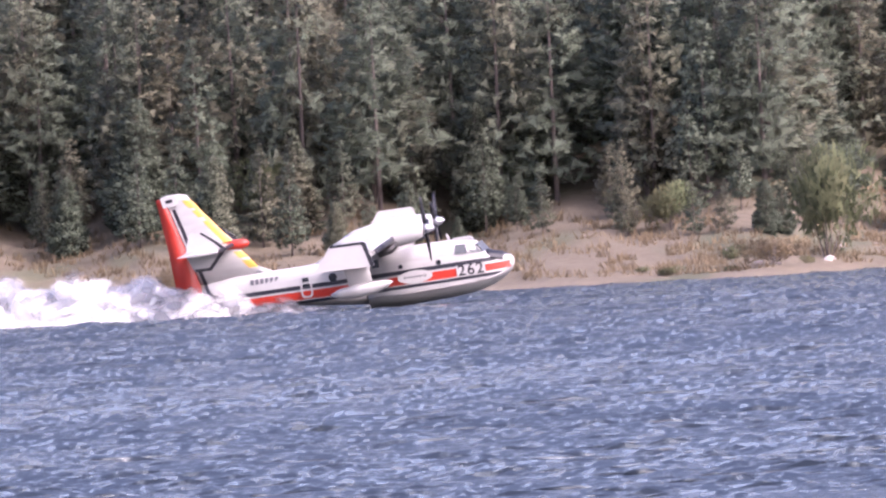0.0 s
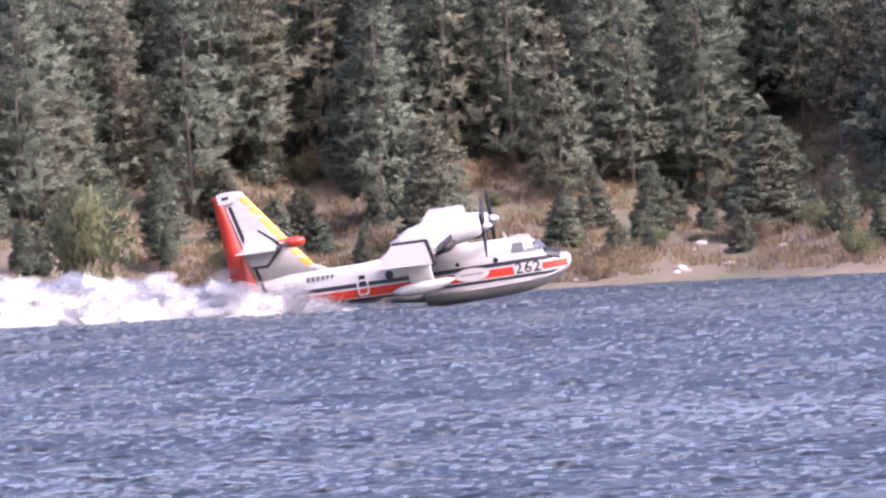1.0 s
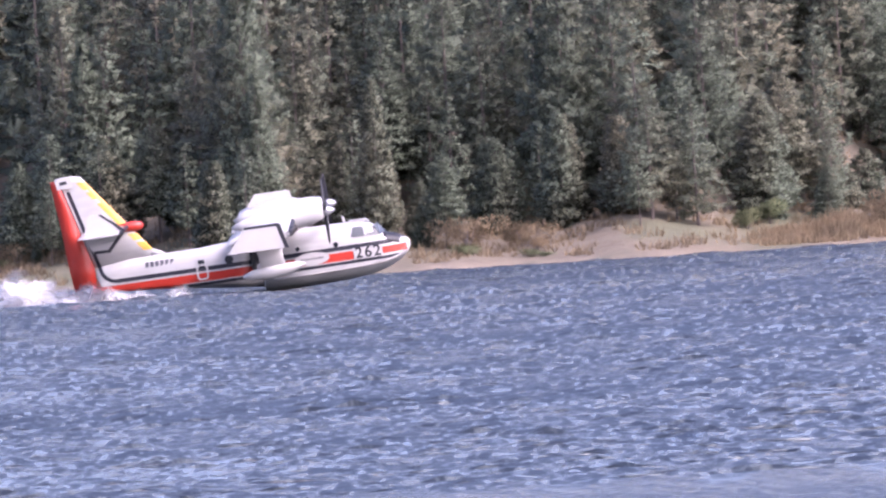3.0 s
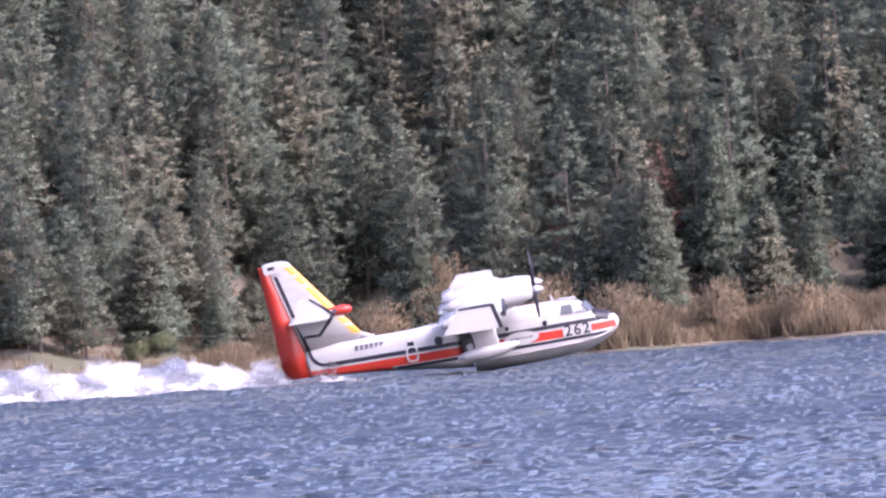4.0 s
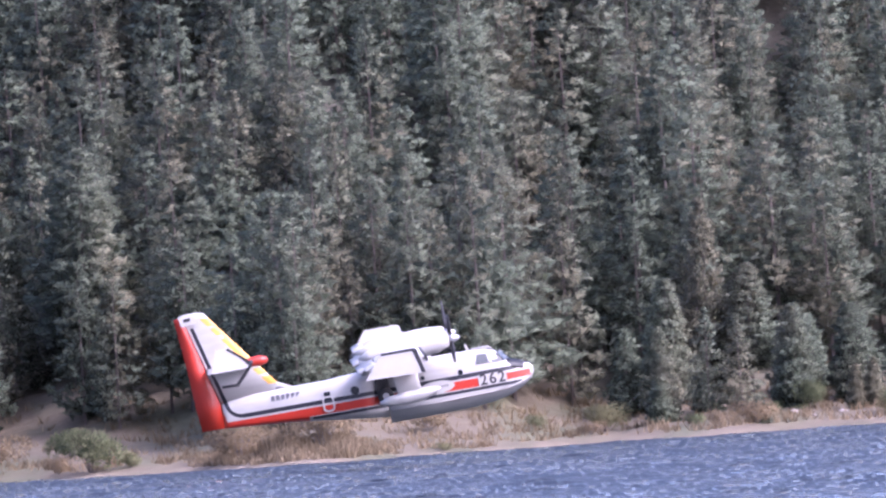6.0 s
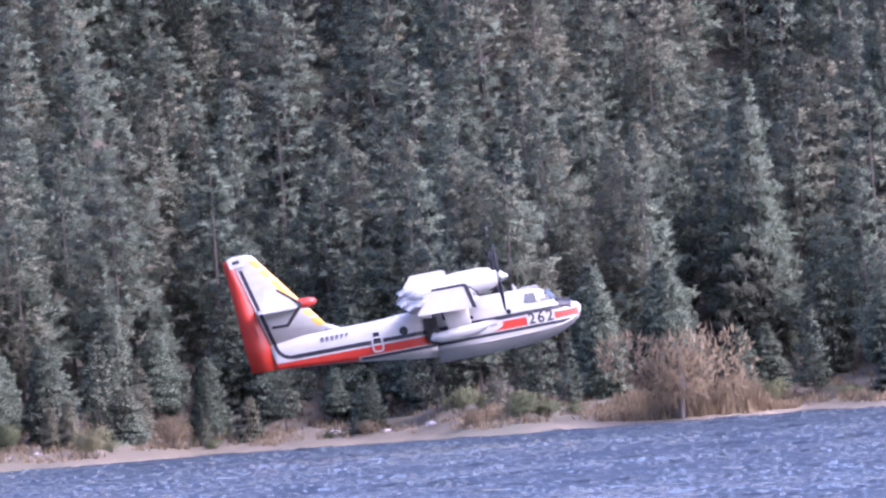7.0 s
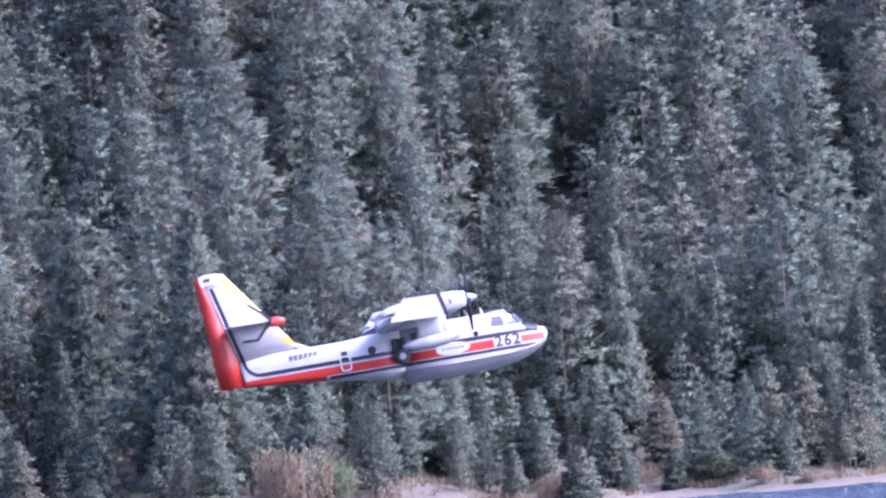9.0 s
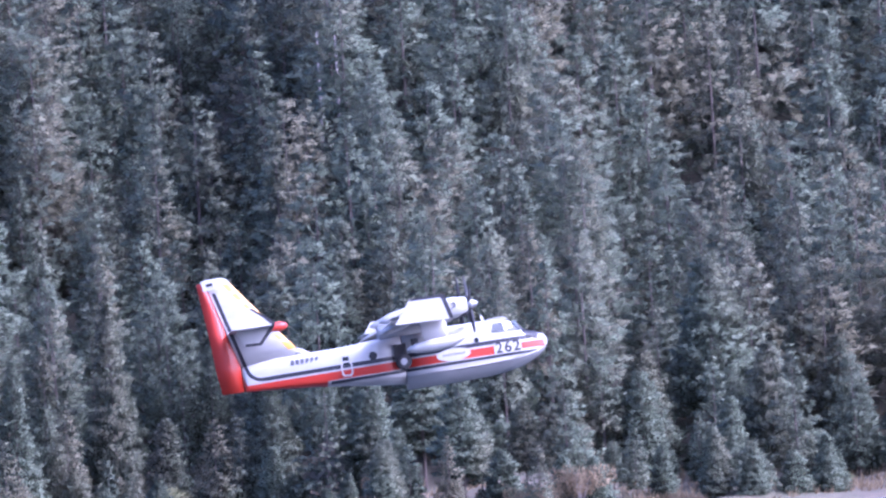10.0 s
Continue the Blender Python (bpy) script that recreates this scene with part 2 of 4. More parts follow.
def part(name, bm, material, parent, label=""):
    """Links a bmesh or a mesh as one object under a thing or a part."""
    if isinstance(bm, bmesh.types.BMesh):
        bmesh.ops.recalc_face_normals(bm, faces=bm.faces)
        me = bpy.data.meshes.new(name)
        bm.to_mesh(me)
        bm.free()
        me.materials.append(material)
    else:
        me = bm
    ob = new(name, me)
    ob.parent = parent
    if label:
        tagged(ob, label)
    return ob


def loft(rings, close=True, caps=True, smooth=True, bm=None):
    """A skin over rings of points, each ring closed."""
    bm = bm or bmesh.new()
    vs = [[bm.verts.new(p) for p in ring] for ring in rings]
    n = len(vs[0])
    for a, b in zip(vs, vs[1:]):
        for k in range(n if close else n - 1):
            f = bm.faces.new((a[k], a[(k + 1) % n], b[(k + 1) % n], b[k]))
            f.smooth = smooth
    if caps:
        for ring in (vs[0], vs[-1]):
            bm.faces.new(ring)
    return bm


def plate(points, thick, axis=1, at=0.0, bevel=0.0):
    """A flat panel with an outline in the other two axes and a thickness along one."""
    def put(p, off):
        q = list(p)
        q.insert(axis, at + off)
        return q
    bm = loft([[put(p, -thick / 2) for p in points], [put(p, thick / 2) for p in points]], smooth=False)
    if bevel:
        bmesh.ops.bevel(bm, geom=bm.edges[:], offset=bevel, segments=2, affect="EDGES")
    return bm


def tube(stations, sides=16, axis=0):
    """A round body: stations of (along, across, up, radius_across, radius_up)."""
    rings = []
    for a, c, u, rc, ru in stations:
        ring = []
        for k in range(sides):
            g = 2 * math.pi * k / sides
            q = [c + rc * math.cos(g), u + ru * math.sin(g)]
            q.insert(axis, a)
            ring.append(q)
        rings.append(ring)
    return loft(rings)


# ---- the lake shore ----
def shore_radius(az):
    """Distance of the water's edge from the eye in a direction."""
    u = az * F
    return 1762 + 9 * np.sin(u / 330.0) + 6 * np.sin(u / 141.0 + 1.3) + 3 * np.sin(u / 57.0 + 0.4)


PROFILE_D = (-400, -30, 0, 8, 25, 40, 60, 80, 110, 150, 260, 420, 900)
GENTLE_Z = (-6, -1.6, 0, 0.75, 2.2, 3.2, 5.2, 9.0, 20.0, 38.0, 90.0, 150.0, 270.0)
STEEP_Z = (-6, -1.6, 0, 0.75, 2.6, 6.5, 14.0, 23.0, 37.0, 55.0, 104.0, 170.0, 290.0)


def steepness(u):
    """How soon the hillside rises behind the bank: 0 late, 1 at once."""
    a = np.clip((u + 3500) / 700.0, 0, 1)
    meadow = np.clip(1 - np.abs(u - 150) / 700.0, 0, 1)
    return np.clip(0.35 + 0.65 * a - 1.3 * meadow, 0, 1)


def ground_height(az, d):
    u = az * F
    s = steepness(u)
    z = (1 - s) * np.interp(d, PROFILE_D, GENTLE_Z) + s * np.interp(d, PROFILE_D, STEEP_Z)
    fade = np.clip(d / 30.0, 0, 1)
    z = z + fade * (0.3 * np.sin(u / 420.0 + d / 21.0) + 0.3 * np.sin(u / 150.0 - d / 9.0))
    return z + np.clip(d / 6.0, 0, 1) * 0.18 * np.sin(u / 31.0 + 2.0 * np.sin(d / 3.1)) * np.sin(d / 2.3 + u / 67.0)


def spot(u, d):
    """A place on the ground: direction u, d metres behind the water's edge."""
    az = u / F
    r = float(shore_radius(az)) + d
    return Vector((r * math.sin(az), r * math.cos(az), float(ground_height(az, d))))


def depth_for(z, u):
    s = float(steepness(u))
    return float(np.interp(z, [(1 - s) * a + s * b for a, b in zip(GENTLE_Z, STEEP_Z)], PROFILE_D))


def build_ground():
    az = np.concatenate([np.radians(np.arange(-180, -14, 8.0)), np.linspace(radians(-13), radians(13), 700), np.radians(np.arange(20, 181, 8.0))])
    d = np.concatenate([np.arange(-30, 60, 1.5), np.arange(60, 180, 4.0), np.array([200, 230, 260, 320, 420, 700, 1200, 2500])])
    rs = shore_radius(az)
    rows = [np.zeros_like(az), np.full_like(az, 25.0), np.full_like(az, 60.0), np.full_like(az, 110.0), rs - 150]
    zs = [np.full_like(az, 6.3), np.full_like(az, 6.2), np.full_like(az, 3.0), np.full_like(az, -4.0), np.full_like(az, -6.0)]
    for v in d:
        rows.append(rs + v)
        zs.append(ground_height(az, np.full_like(az, v)))
    r, z = np.array(rows), np.array(zs)
    co = np.stack([r * np.sin(az), r * np.cos(az), z], -1).reshape(-1, 3)
    ob = new("ground", grid_mesh("ground", co, len(rows), len(az), M["ground"]))
    return tagged(ob, "dry sandy lake shore rising to a wooded hillside", "ground", kind="structure")


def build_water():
    """Wind chop as rows of short-crested wavelets on arcs about the eye, lying closer together towards it; spacing and
    height are shaped to fit its view.
    """
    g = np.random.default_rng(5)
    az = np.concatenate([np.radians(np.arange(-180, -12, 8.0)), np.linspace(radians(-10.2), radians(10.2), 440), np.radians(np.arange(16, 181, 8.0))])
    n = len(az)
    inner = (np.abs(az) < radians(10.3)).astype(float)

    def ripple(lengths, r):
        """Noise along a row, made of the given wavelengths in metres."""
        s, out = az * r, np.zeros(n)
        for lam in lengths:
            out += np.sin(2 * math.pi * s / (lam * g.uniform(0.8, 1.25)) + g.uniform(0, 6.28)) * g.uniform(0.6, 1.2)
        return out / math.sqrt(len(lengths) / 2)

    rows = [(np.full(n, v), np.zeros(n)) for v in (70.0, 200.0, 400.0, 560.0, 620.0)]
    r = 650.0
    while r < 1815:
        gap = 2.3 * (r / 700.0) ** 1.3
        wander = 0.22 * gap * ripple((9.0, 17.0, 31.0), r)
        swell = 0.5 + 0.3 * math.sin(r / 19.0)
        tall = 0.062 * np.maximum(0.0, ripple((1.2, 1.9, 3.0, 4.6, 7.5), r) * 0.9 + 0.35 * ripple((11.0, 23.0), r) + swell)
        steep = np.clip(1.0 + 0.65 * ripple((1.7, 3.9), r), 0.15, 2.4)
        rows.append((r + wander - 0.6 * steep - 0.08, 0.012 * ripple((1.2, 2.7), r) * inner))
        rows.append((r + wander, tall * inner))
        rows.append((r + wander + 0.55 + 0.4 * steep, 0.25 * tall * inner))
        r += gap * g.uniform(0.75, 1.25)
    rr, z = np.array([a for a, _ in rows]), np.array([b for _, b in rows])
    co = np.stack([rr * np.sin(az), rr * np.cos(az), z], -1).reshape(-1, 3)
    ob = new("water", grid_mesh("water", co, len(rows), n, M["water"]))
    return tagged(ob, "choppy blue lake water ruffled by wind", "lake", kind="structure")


ground = build_ground()
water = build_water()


# ---- trees ----
def unit(v):
    return v / np.maximum(np.linalg.norm(v, axis=-1, keepdims=True), 1e-9)


def g01(rng, n):
    return rng.uniform(0, 1, n)


def conifer(seed, height, radius, base, step, boughs, tufts, size, shape=0.9, core=60):
    """Needle tufts lying on whorls of drooping boughs: (crown, wood, the way each tuft faces)."""
    rng = np.random.default_rng(seed)
    crown, facing, wood = [], [], []
    z = base * height
    lean = rng.uniform(-0.012, 0.012, 2)
    lop = rng.uniform(0, 6.283)
    while z < height * 0.985:
        t = (z - base * height) / (height * (1 - base))
        full = radius * ((1 - t) ** shape) * (0.55 + 0.45 * min(1.0, t / 0.12)) * rng.uniform(0.78, 1.1) + 0.16
        start = rng.uniform(0, 6.283)
        count = max(4, int(round(boughs * (0.5 + 0.6 * full / radius))))
        for k in range(count):
            if rng.random() < 0.07:
                continue
            g = start + (k + rng.uniform(-0.35, 0.35)) * 6.283 / count
            length = full * rng.uniform(0.72, 1.14) * (1 + 0.1 * math.cos(g - lop))
            rise = rng.uniform(-0.34, -0.08) * (1 - t) + 0.75 * t * t + 0.05
            out = np.array([math.cos(g), math.sin(g), 0.0])
            side = np.array([-math.sin(g), math.cos(g), 0.0])
            root = np.array([lean[0] * z, lean[1] * z, z + rng.uniform(-0.4, 0.4) * step])
            w = 0.02 + 0.012 * length
            wood.append([root + side * w, root - side * w, root + (out + (0, 0, rise)) * length * 0.9])
            m = max(4, int(round(tufts * (0.35 + 0.65 * full / radius))))
            q = np.sqrt(rng.uniform(0.22, 1.0, m))
            across = rng.uniform(-1, 1, m)
            wide = length * (0.2 + 0.34 * np.sin(np.pi * np.clip(q, 0, 0.95)))
            lift = rng.uniform(-0.6, 0.7, m) * (0.26 + 0.13 * length) * (1.2 - 0.6 * q)
            c = root + out * (length * q)[:, None] + side * (wide * across)[:, None]
            c[:, 2] += rise * length * q + 0.13 * length * q ** 3 + lift - 0.1 * wide * across ** 2
            run = unit(out * rng.uniform(0.3, 1.0, (m, 1)) + side * (across * rng.uniform(0.4, 1.3, m))[:, None] + rng.normal(0, 0.25, (m, 3)) + (0, 0, 0.12))
            plane = unit(out * 0.75 + (0, 0, 0.6) + rng.normal(0, 0.42, (m, 3)))
            flat = unit(np.cross(run, plane))
            ln = (size * rng.uniform(0.65, 1.3, m) * (0.55 + 0.5 * (1 - t)))[:, None]
            crown.append(np.stack([c - flat * ln * 0.62 - run * ln * 0.45, c + flat * ln * 0.62 - run * ln * 0.45, c + run * ln * 0.95], 1))
            facing.append(unit(out * 0.9 + side * (0.3 * across)[:, None] + np.stack([0 * q, 0 * q, 0.42 + 0.4 * lift / (0.24 + 0.12 * length)], -1)))
        z += step * rng.uniform(0.75, 1.25) * (0.65 + 0.35 * (1 - t))
    # the shaded inside of the crown
    t = 1 - np.sqrt(g01(rng, core))
    g = rng.uniform(0, 6.283, core)
    zz = base * height + t * height * (1 - base) * 0.93
    away = np.stack([np.cos(g), np.sin(g), np.zeros(core)], -1)
    at = away * (0.42 * radius * (1 - t) ** shape * rng.uniform(0.3, 1.0, core))[:, None] + np.stack([lean[0] * zz, lean[1] * zz, zz], -1)
    run = unit(away * 0.4 + rng.normal(0, 0.7, (core, 3)))
    flat = unit(np.cross(run, away + rng.normal(0, 0.3, (core, 3))))
    ln = (1.5 * size * (0.5 + 0.7 * (1 - t)))[:, None]
    crown.append(np.stack([at - flat * ln * 0.5, at + flat * ln * 0.5, at + run * ln], 1))
    facing.append(unit(away + (0, 0, 0.35)))
    top = np.array([lean[0] * height, lean[1] * height, height])
    crown.append(np.array([[top + (0.13, 0, -0.9), top + (-0.13, 0.05, -0.9), top], [top + (0, 0.13, -0.9), top + (0.03, -0.13, -0.9), top]]))
    facing.append(np.array([[0.3, -0.6, 0.7], [0.3, -0.6, 0.7]]))
    trunk = []
    r0 = 0.011 * height
    for k in range(7):
        a, b = 2 * math.pi * k / 7, 2 * math.pi * (k + 1) / 7
        pa, pb = np.array([r0 * math.cos(a), r0 * math.sin(a), -0.6]), np.array([r0 * math.cos(b), r0 * math.sin(b), -0.6])
        qa, qb = pa * 0.45 + top * (1, 1, 0) * 0.6, pb * 0.45 + top * (1, 1, 0) * 0.6
        qa[2] = qb[2] = height * 0.6
        trunk += [[pa, pb, qb], [pa, qb, qa], [qa, qb, top]]
    return np.concatenate(crown), np.concatenate([np.array(wood), np.array(trunk)]), np.concatenate(facing)


def bush(seed, height, width, leaves, size, stems=9):
    """A rounded shrub of many leaf clusters over a fan of stems: (crown, wood)."""
    rng = np.random.default_rng(seed)
    lobes = [(rng.uniform(-0.32, 0.32) * width, rng.uniform(-0.3, 0.3) * width, height * rng.uniform(0.35, 0.72), rng.uniform(0.2, 0.34)) for _ in range(7)]
    out = []
    for cx, cy, cz, s in lobes:
        n = leaves // 7
        v = unit(rng.normal(0, 1, (n, 3))) * rng.uniform(0.45, 1.08, (n, 1)) ** 0.6
        c = np.array([cx, cy, cz]) + v * np.array([s * width, s * width, s * height * 1.1])
        c[:, 2] = np.maximum(c[:, 2], 0.02)
        d = unit(v + rng.normal(0, 0.7, (n, 3)) + (0, 0, 0.3))
        a = unit(np.cross(d, rng.normal(0, 1, (n, 3))))
        ln = size * rng.uniform(0.6, 1.3, (n, 1))
        out.append(np.stack([c - a * ln * 0.22, c + a * ln * 0.22, c + d * ln], 1))
    wood = []
    for _ in range(stems):
        g, r = rng.uniform(0, 6.28), rng.uniform(0.1, 0.4) * width
        tip = np.array([math.cos(g) * r, math.sin(g) * r, height * rng.uniform(0.5, 0.85)])
        s = np.array([-math.sin(g), math.cos(g), 0]) * 0.035
        wood.append([s + (0, 0, -0.2), -s + (0, 0, -0.2), tip])
    return np.concatenate(out), np.array(wood)


def plant(name, shapes, leaf, wood, label, category):
    """A thing of a trunk and a crown, out of sight of nothing: it is moved to its place by its first use."""
    root = tagged(new(name), label, category)
    part("trunk", tri_mesh(name + "_wood", shapes[1], wood), wood, root)
    h = float(shapes[0][:, :, 2].max())
    facing = shapes[2] if len(shapes) > 2 else crown_normals(shapes[0], h, 0.2 * h)
    part("crown", tri_mesh(name + "_crown", shapes[0], leaf, facing), leaf, root)
    return root


def sited(u, d, scale, turn, sink=0.05, wide=1.0):
    p = spot(u, d)
    return Matrix.Translation(p - Vector((0, 0, sink))) @ Matrix.Rotation(turn, 4, "Z") @ Matrix.Diagonal((scale * wide, scale * wide, scale, 1))


class Nursery:
    """Kinds of one plant, built once each at height 1 unit = their own height, then copied."""

    def __init__(self, kinds, group):
        self.kinds, self.group, self.used = kinds, group, [False] * len(kinds)

    def set(self, k, m):
        ob = self.kinds[k][0]
        if self.used[k]:
            return copy_thing(ob, m)
        self.used[k] = True
        ob.matrix_basis = m
        tagged(ob, group=self.group)
        return ob


PINE_LABELS = ["tall dark green pine on the lake shore slope", "slender blue-green conifer among other pines", "broad bushy pine with olive green needles",
               "young conical pine at the edge of the forest", "ragged pine with a bare lower trunk"]
PINES = Nursery([
    (plant("pine_tree", conifer(11, 14, 3.5, 0.05, 0.60, 8, 22, 0.64, 0.80, 160), M["pine"], M["bark"], PINE_LABELS[0], "tree"), 14),
    (plant("fir_tree", conifer(12, 14, 3.1, 0.03, 0.56, 8, 20, 0.60, 0.92, 160), M["pine"], M["bark"], PINE_LABELS[1], "tree"), 14),
    (plant("pine_tree", conifer(13, 9, 2.8, 0.0, 0.44, 9, 20, 0.54, 0.70, 160), M["pine"], M["bark"], PINE_LABELS[2], "tree"), 9),
    (plant("young_pine", conifer(14, 6, 2.0, 0.0, 0.34, 8, 15, 0.48, 0.76, 120), M["pine"], M["bark"], PINE_LABELS[3], "tree"), 6),
    (plant("pine_tree", conifer(15, 16, 3.7, 0.26, 0.72, 8, 24, 0.66, 0.62, 130), M["pine"], M["bark"], PINE_LABELS[4], "tree"), 16),
    (plant("dead_pine", conifer(16, 11, 2.3, 0.20, 0.62, 6, 11, 0.5, 0.85, 50), M["rust"], M["bark"], "dying pine with rust-red needles among green trees", "tree"), 11),
], "trees along the shore")
SHRUBS = Nursery([
    (plant("willow_bush", bush(21, 2.0, 3.4, 1500, 0.26), M["shrub"], M["bark"], "rounded yellow-green willow bush on the shore", "bush"), 2.0),
    (plant("sage_bush", bush(22, 1.5, 2.6, 1100, 0.22), M["shrub"], M["bark"], "low pale green sage bush in dry grass", "bush"), 1.5),
    (plant("dry_bush", bush(23, 2.2, 4.2, 1800, 0.24, 30), M["dry"], M["grey"], "leafless tan brush at the water's edge", "bush"), 2.2),
], "bushes along the shore")

rng = random.Random(7)
taken = []


def shore_plants(rows, nursery, kind):
    """rows of direction, base height over the lake, height, width."""
    for u, z, h, w in rows:
        d = max(2.0, depth_for(z, u))
        k = kind
        tall = nursery.kinds[k][1]
        own = {0: 6.0, 1: 5.2, 2: 5.4, 3: 3.8, 4: 6.4, 5: 4.6}[k] if nursery is PINES else {0: 3.4, 1: 2.6, 2: 4.2}[k]
        s = h / tall * (1.3 if nursery is SHRUBS and k == 2 else 1.0)
        nursery.set(k, sited(u, d, s, rng.uniform(0, 6.28), wide=min(1.6, max(0.7, w / (own * s)))))
        taken.append((u, d, max(1.2, w * 0.4)))


shore_plants([(-6726, 3.0, 3.1, 3.2), (-6449, 0.9, 4.6, 2.6), (-7430, 4.3, 3.0, 3.6), (-3778, 1.3, 3.2, 7.1), (-4082, 2.1, 1.6, 3.9), (-4868, 2.4, 1.4, 2.1),
              (-4628, 1.9, 1.6, 2.9), (-4413, 1.9, 1.8, 4.3), (-4348, 2.1, 1.6, 3.2), (-4086, 3.0, 4.6, 3.6), (-274, 1.7, 2.1, 3.6), (-166, 0.9, 2.1, 3.9),
              (664, 0.8, 2.1, 3.9), (966, 0.3, 1.8, 3.9), (4811, 1.3, 3.2, 3.6), (4869, 0.6, 2.3, 2.9), (5888, 0.7, 2.3, 3.2)], SHRUBS, 0)
shore_plants([(-6613, 1.5, 0.9, 1.8), (-6810, 3.6, 1.8, 2.1), (-6006, 0.4, 1.9, 4.6), (-6180, 0.8, 1.4, 1.6), (-6437, 3.4, 2.9, 1.8), (-5564, 2.5, 1.0, 2.1),
              (-5475, 2.4, 0.9, 3.2), (-5083, 2.8, 0.9, 3.2), (1037, 0.4, 1.4, 2.1), (1588, 0.3, 0.9, 1.8), (3097, 1.6, 1.7, 2.1), (3250, 0.9, 1.2, 2.1),
              (3156, 1.5, 1.6, 2.1), (4038, 0.4, 1.4, 1.6), (4479, 0.3, 2.0, 2.9), (4913, 2.1, 2.0, 2.1), (5637, 0.7, 1.6, 3.2), (5977, 0.2, 1.8, 2.5), (5529, 1.4, 2.5, 2.9)], SHRUBS, 1)
shore_plants([(-5860, 0.9, 2.8, 2.9), (-1522, 2.5, 2.3, 2.9), (-1027, 0.4, 2.0, 3.6), (3444, 0.2, 2.9, 6.8), (5807, 0.4, 2.3, 4.3), (-1350, 0.6, 2.2, 5.0),
              (-1200, 0.5, 2.0, 4.5), (-1650, 0.5, 1.8, 5.0), (-1800, 0.4, 1.5, 4.5), (-1480, 0.7, 2.1, 4.5), (-880, 0.5, 1.7, 4.0), (150, 0.6, 1.5, 4.0), (320, 0.4, 1.2, 4.0),
              (1230, 0.6, 1.3, 4.0), (1380, 0.8, 1.5, 4.5), (780, 0.5, 1.2, 4.0), (620, 0.5, 1.4, 4.4)], SHRUBS, 2)
shore_plants([(-6103, 2.5, 4.1, 3.2), (-6032, 2.6, 3.9, 2.9), (-5595, 2.5, 5.0, 3.9), (-5543, 3.5, 5.0, 3.6), (-5403, 3.6, 3.9, 3.2), (-4582, 3.1, 4.3, 3.2),
              (-4307, 2.3, 2.5, 2.1), (-3638, 1.4, 4.6, 3.2), (-3503, 3.9, 4.1, 2.1), (-3577, 4.4, 3.2, 2.1), (-1763, 2.3, 2.3, 1.4), (-1852, 2.9, 4.6, 3.9), (-1885, 2.4, 3.6, 3.2),
              (-1540, 4.4, 3.9, 3.9), (-221, 3.2, 4.6, 3.6), (-127, 5.3, 1.2, 1.1), (984, 4.2, 3.9, 3.2), (311, 4.8, 0.8, 1.2), (4169, 0.6, 4.8, 3.6), (4279, 0.6, 3.8, 2.9),
              (4561, 1.7, 2.3, 2.5), (4291, 2.1, 2.5, 2.9), (2345, 2.0, 2.9, 2.5)], PINES, 3)
shore_plants([(-7661, 4.2, 8.6, 5.4), (-7060, 4.1, 8.4, 3.9), (-5822, 2.7, 7.9, 5.7), (-6455, 4.8, 7.9, 7.1), (-5229, 2.5, 7.7, 6.8), (-4555, 3.9, 8.6, 5.4), (-4566, 3.3, 8.9, 5.4),
              (-1562, 2.2, 6.1, 4.3), (-2005, 2.7, 7.5, 4.6), (-2232, 4.3, 6.1, 3.9), (-1139, 2.0, 9.3, 4.6), (-944, 1.6, 7.9, 4.6), (-942, 3.5, 6.4, 3.9), (-720, 4.4, 5.0, 3.6),
              (436, 2.1, 6.8, 4.6), (584, 1.2, 6.6, 5.7), (-714, 3.0, 6.1, 4.3), (897, 5.9, 4.6, 4.3), (1483, 3.0, 7.9, 5.4), (4061, 1.6, 5.7, 4.3)], PINES, 2)
shore_plants([(-7380, 4.0, 6.4, 3.9), (-6179, 4.6, 7.0, 3.6), (-4707, 3.1, 6.1, 3.9), (-3957, 2.1, 8.2, 3.6), (-3867, 1.9, 7.9, 3.9), (-2061, 3.3, 7.1, 4.3), (-2459, 5.3, 8.2, 3.9),
              (-1142, 4.0, 7.1, 4.3), (-2187, 5.7, 12.1, 4.6), (3603, 1.5, 9.6, 4.6)], PINES, 1)
shore_plants([(-317, 5.9, 17.5, 6.1), (-86, 6.5, 12.6, 5.7), (748, 6.2, 14.0, 5.4), (3852, 10.7, 16.8, 4.6)], PINES, 0)
shore_plants([(976, 5.0, 15.5, 6.8), (-3455, 6.0, 18.0, 6.0)], PINES, 4)
shore_plants([(-1123, 5.6, 7.4, 4.6), (-1290, 6.5, 5.6, 3.8), (4050, 20.0, 7.0, 3.6)], PINES, 5)


for k in range(150):
    u = rng.uniform(-8000, 8400)
    d = rng.uniform(3.5, 15)
    if any(abs(u - a) / 28.0 < w and abs(d - b) < w + 1 for a, b, w in taken):
        continue
    kind = rng.choice((0, 1, 1, 2, 2))
    h = rng.uniform(0.5, 1.3)
    SHRUBS.set(kind, sited(u, d, h / SHRUBS.kinds[kind][1], rng.uniform(0, 6.28), wide=rng.uniform(1.0, 1.6)))


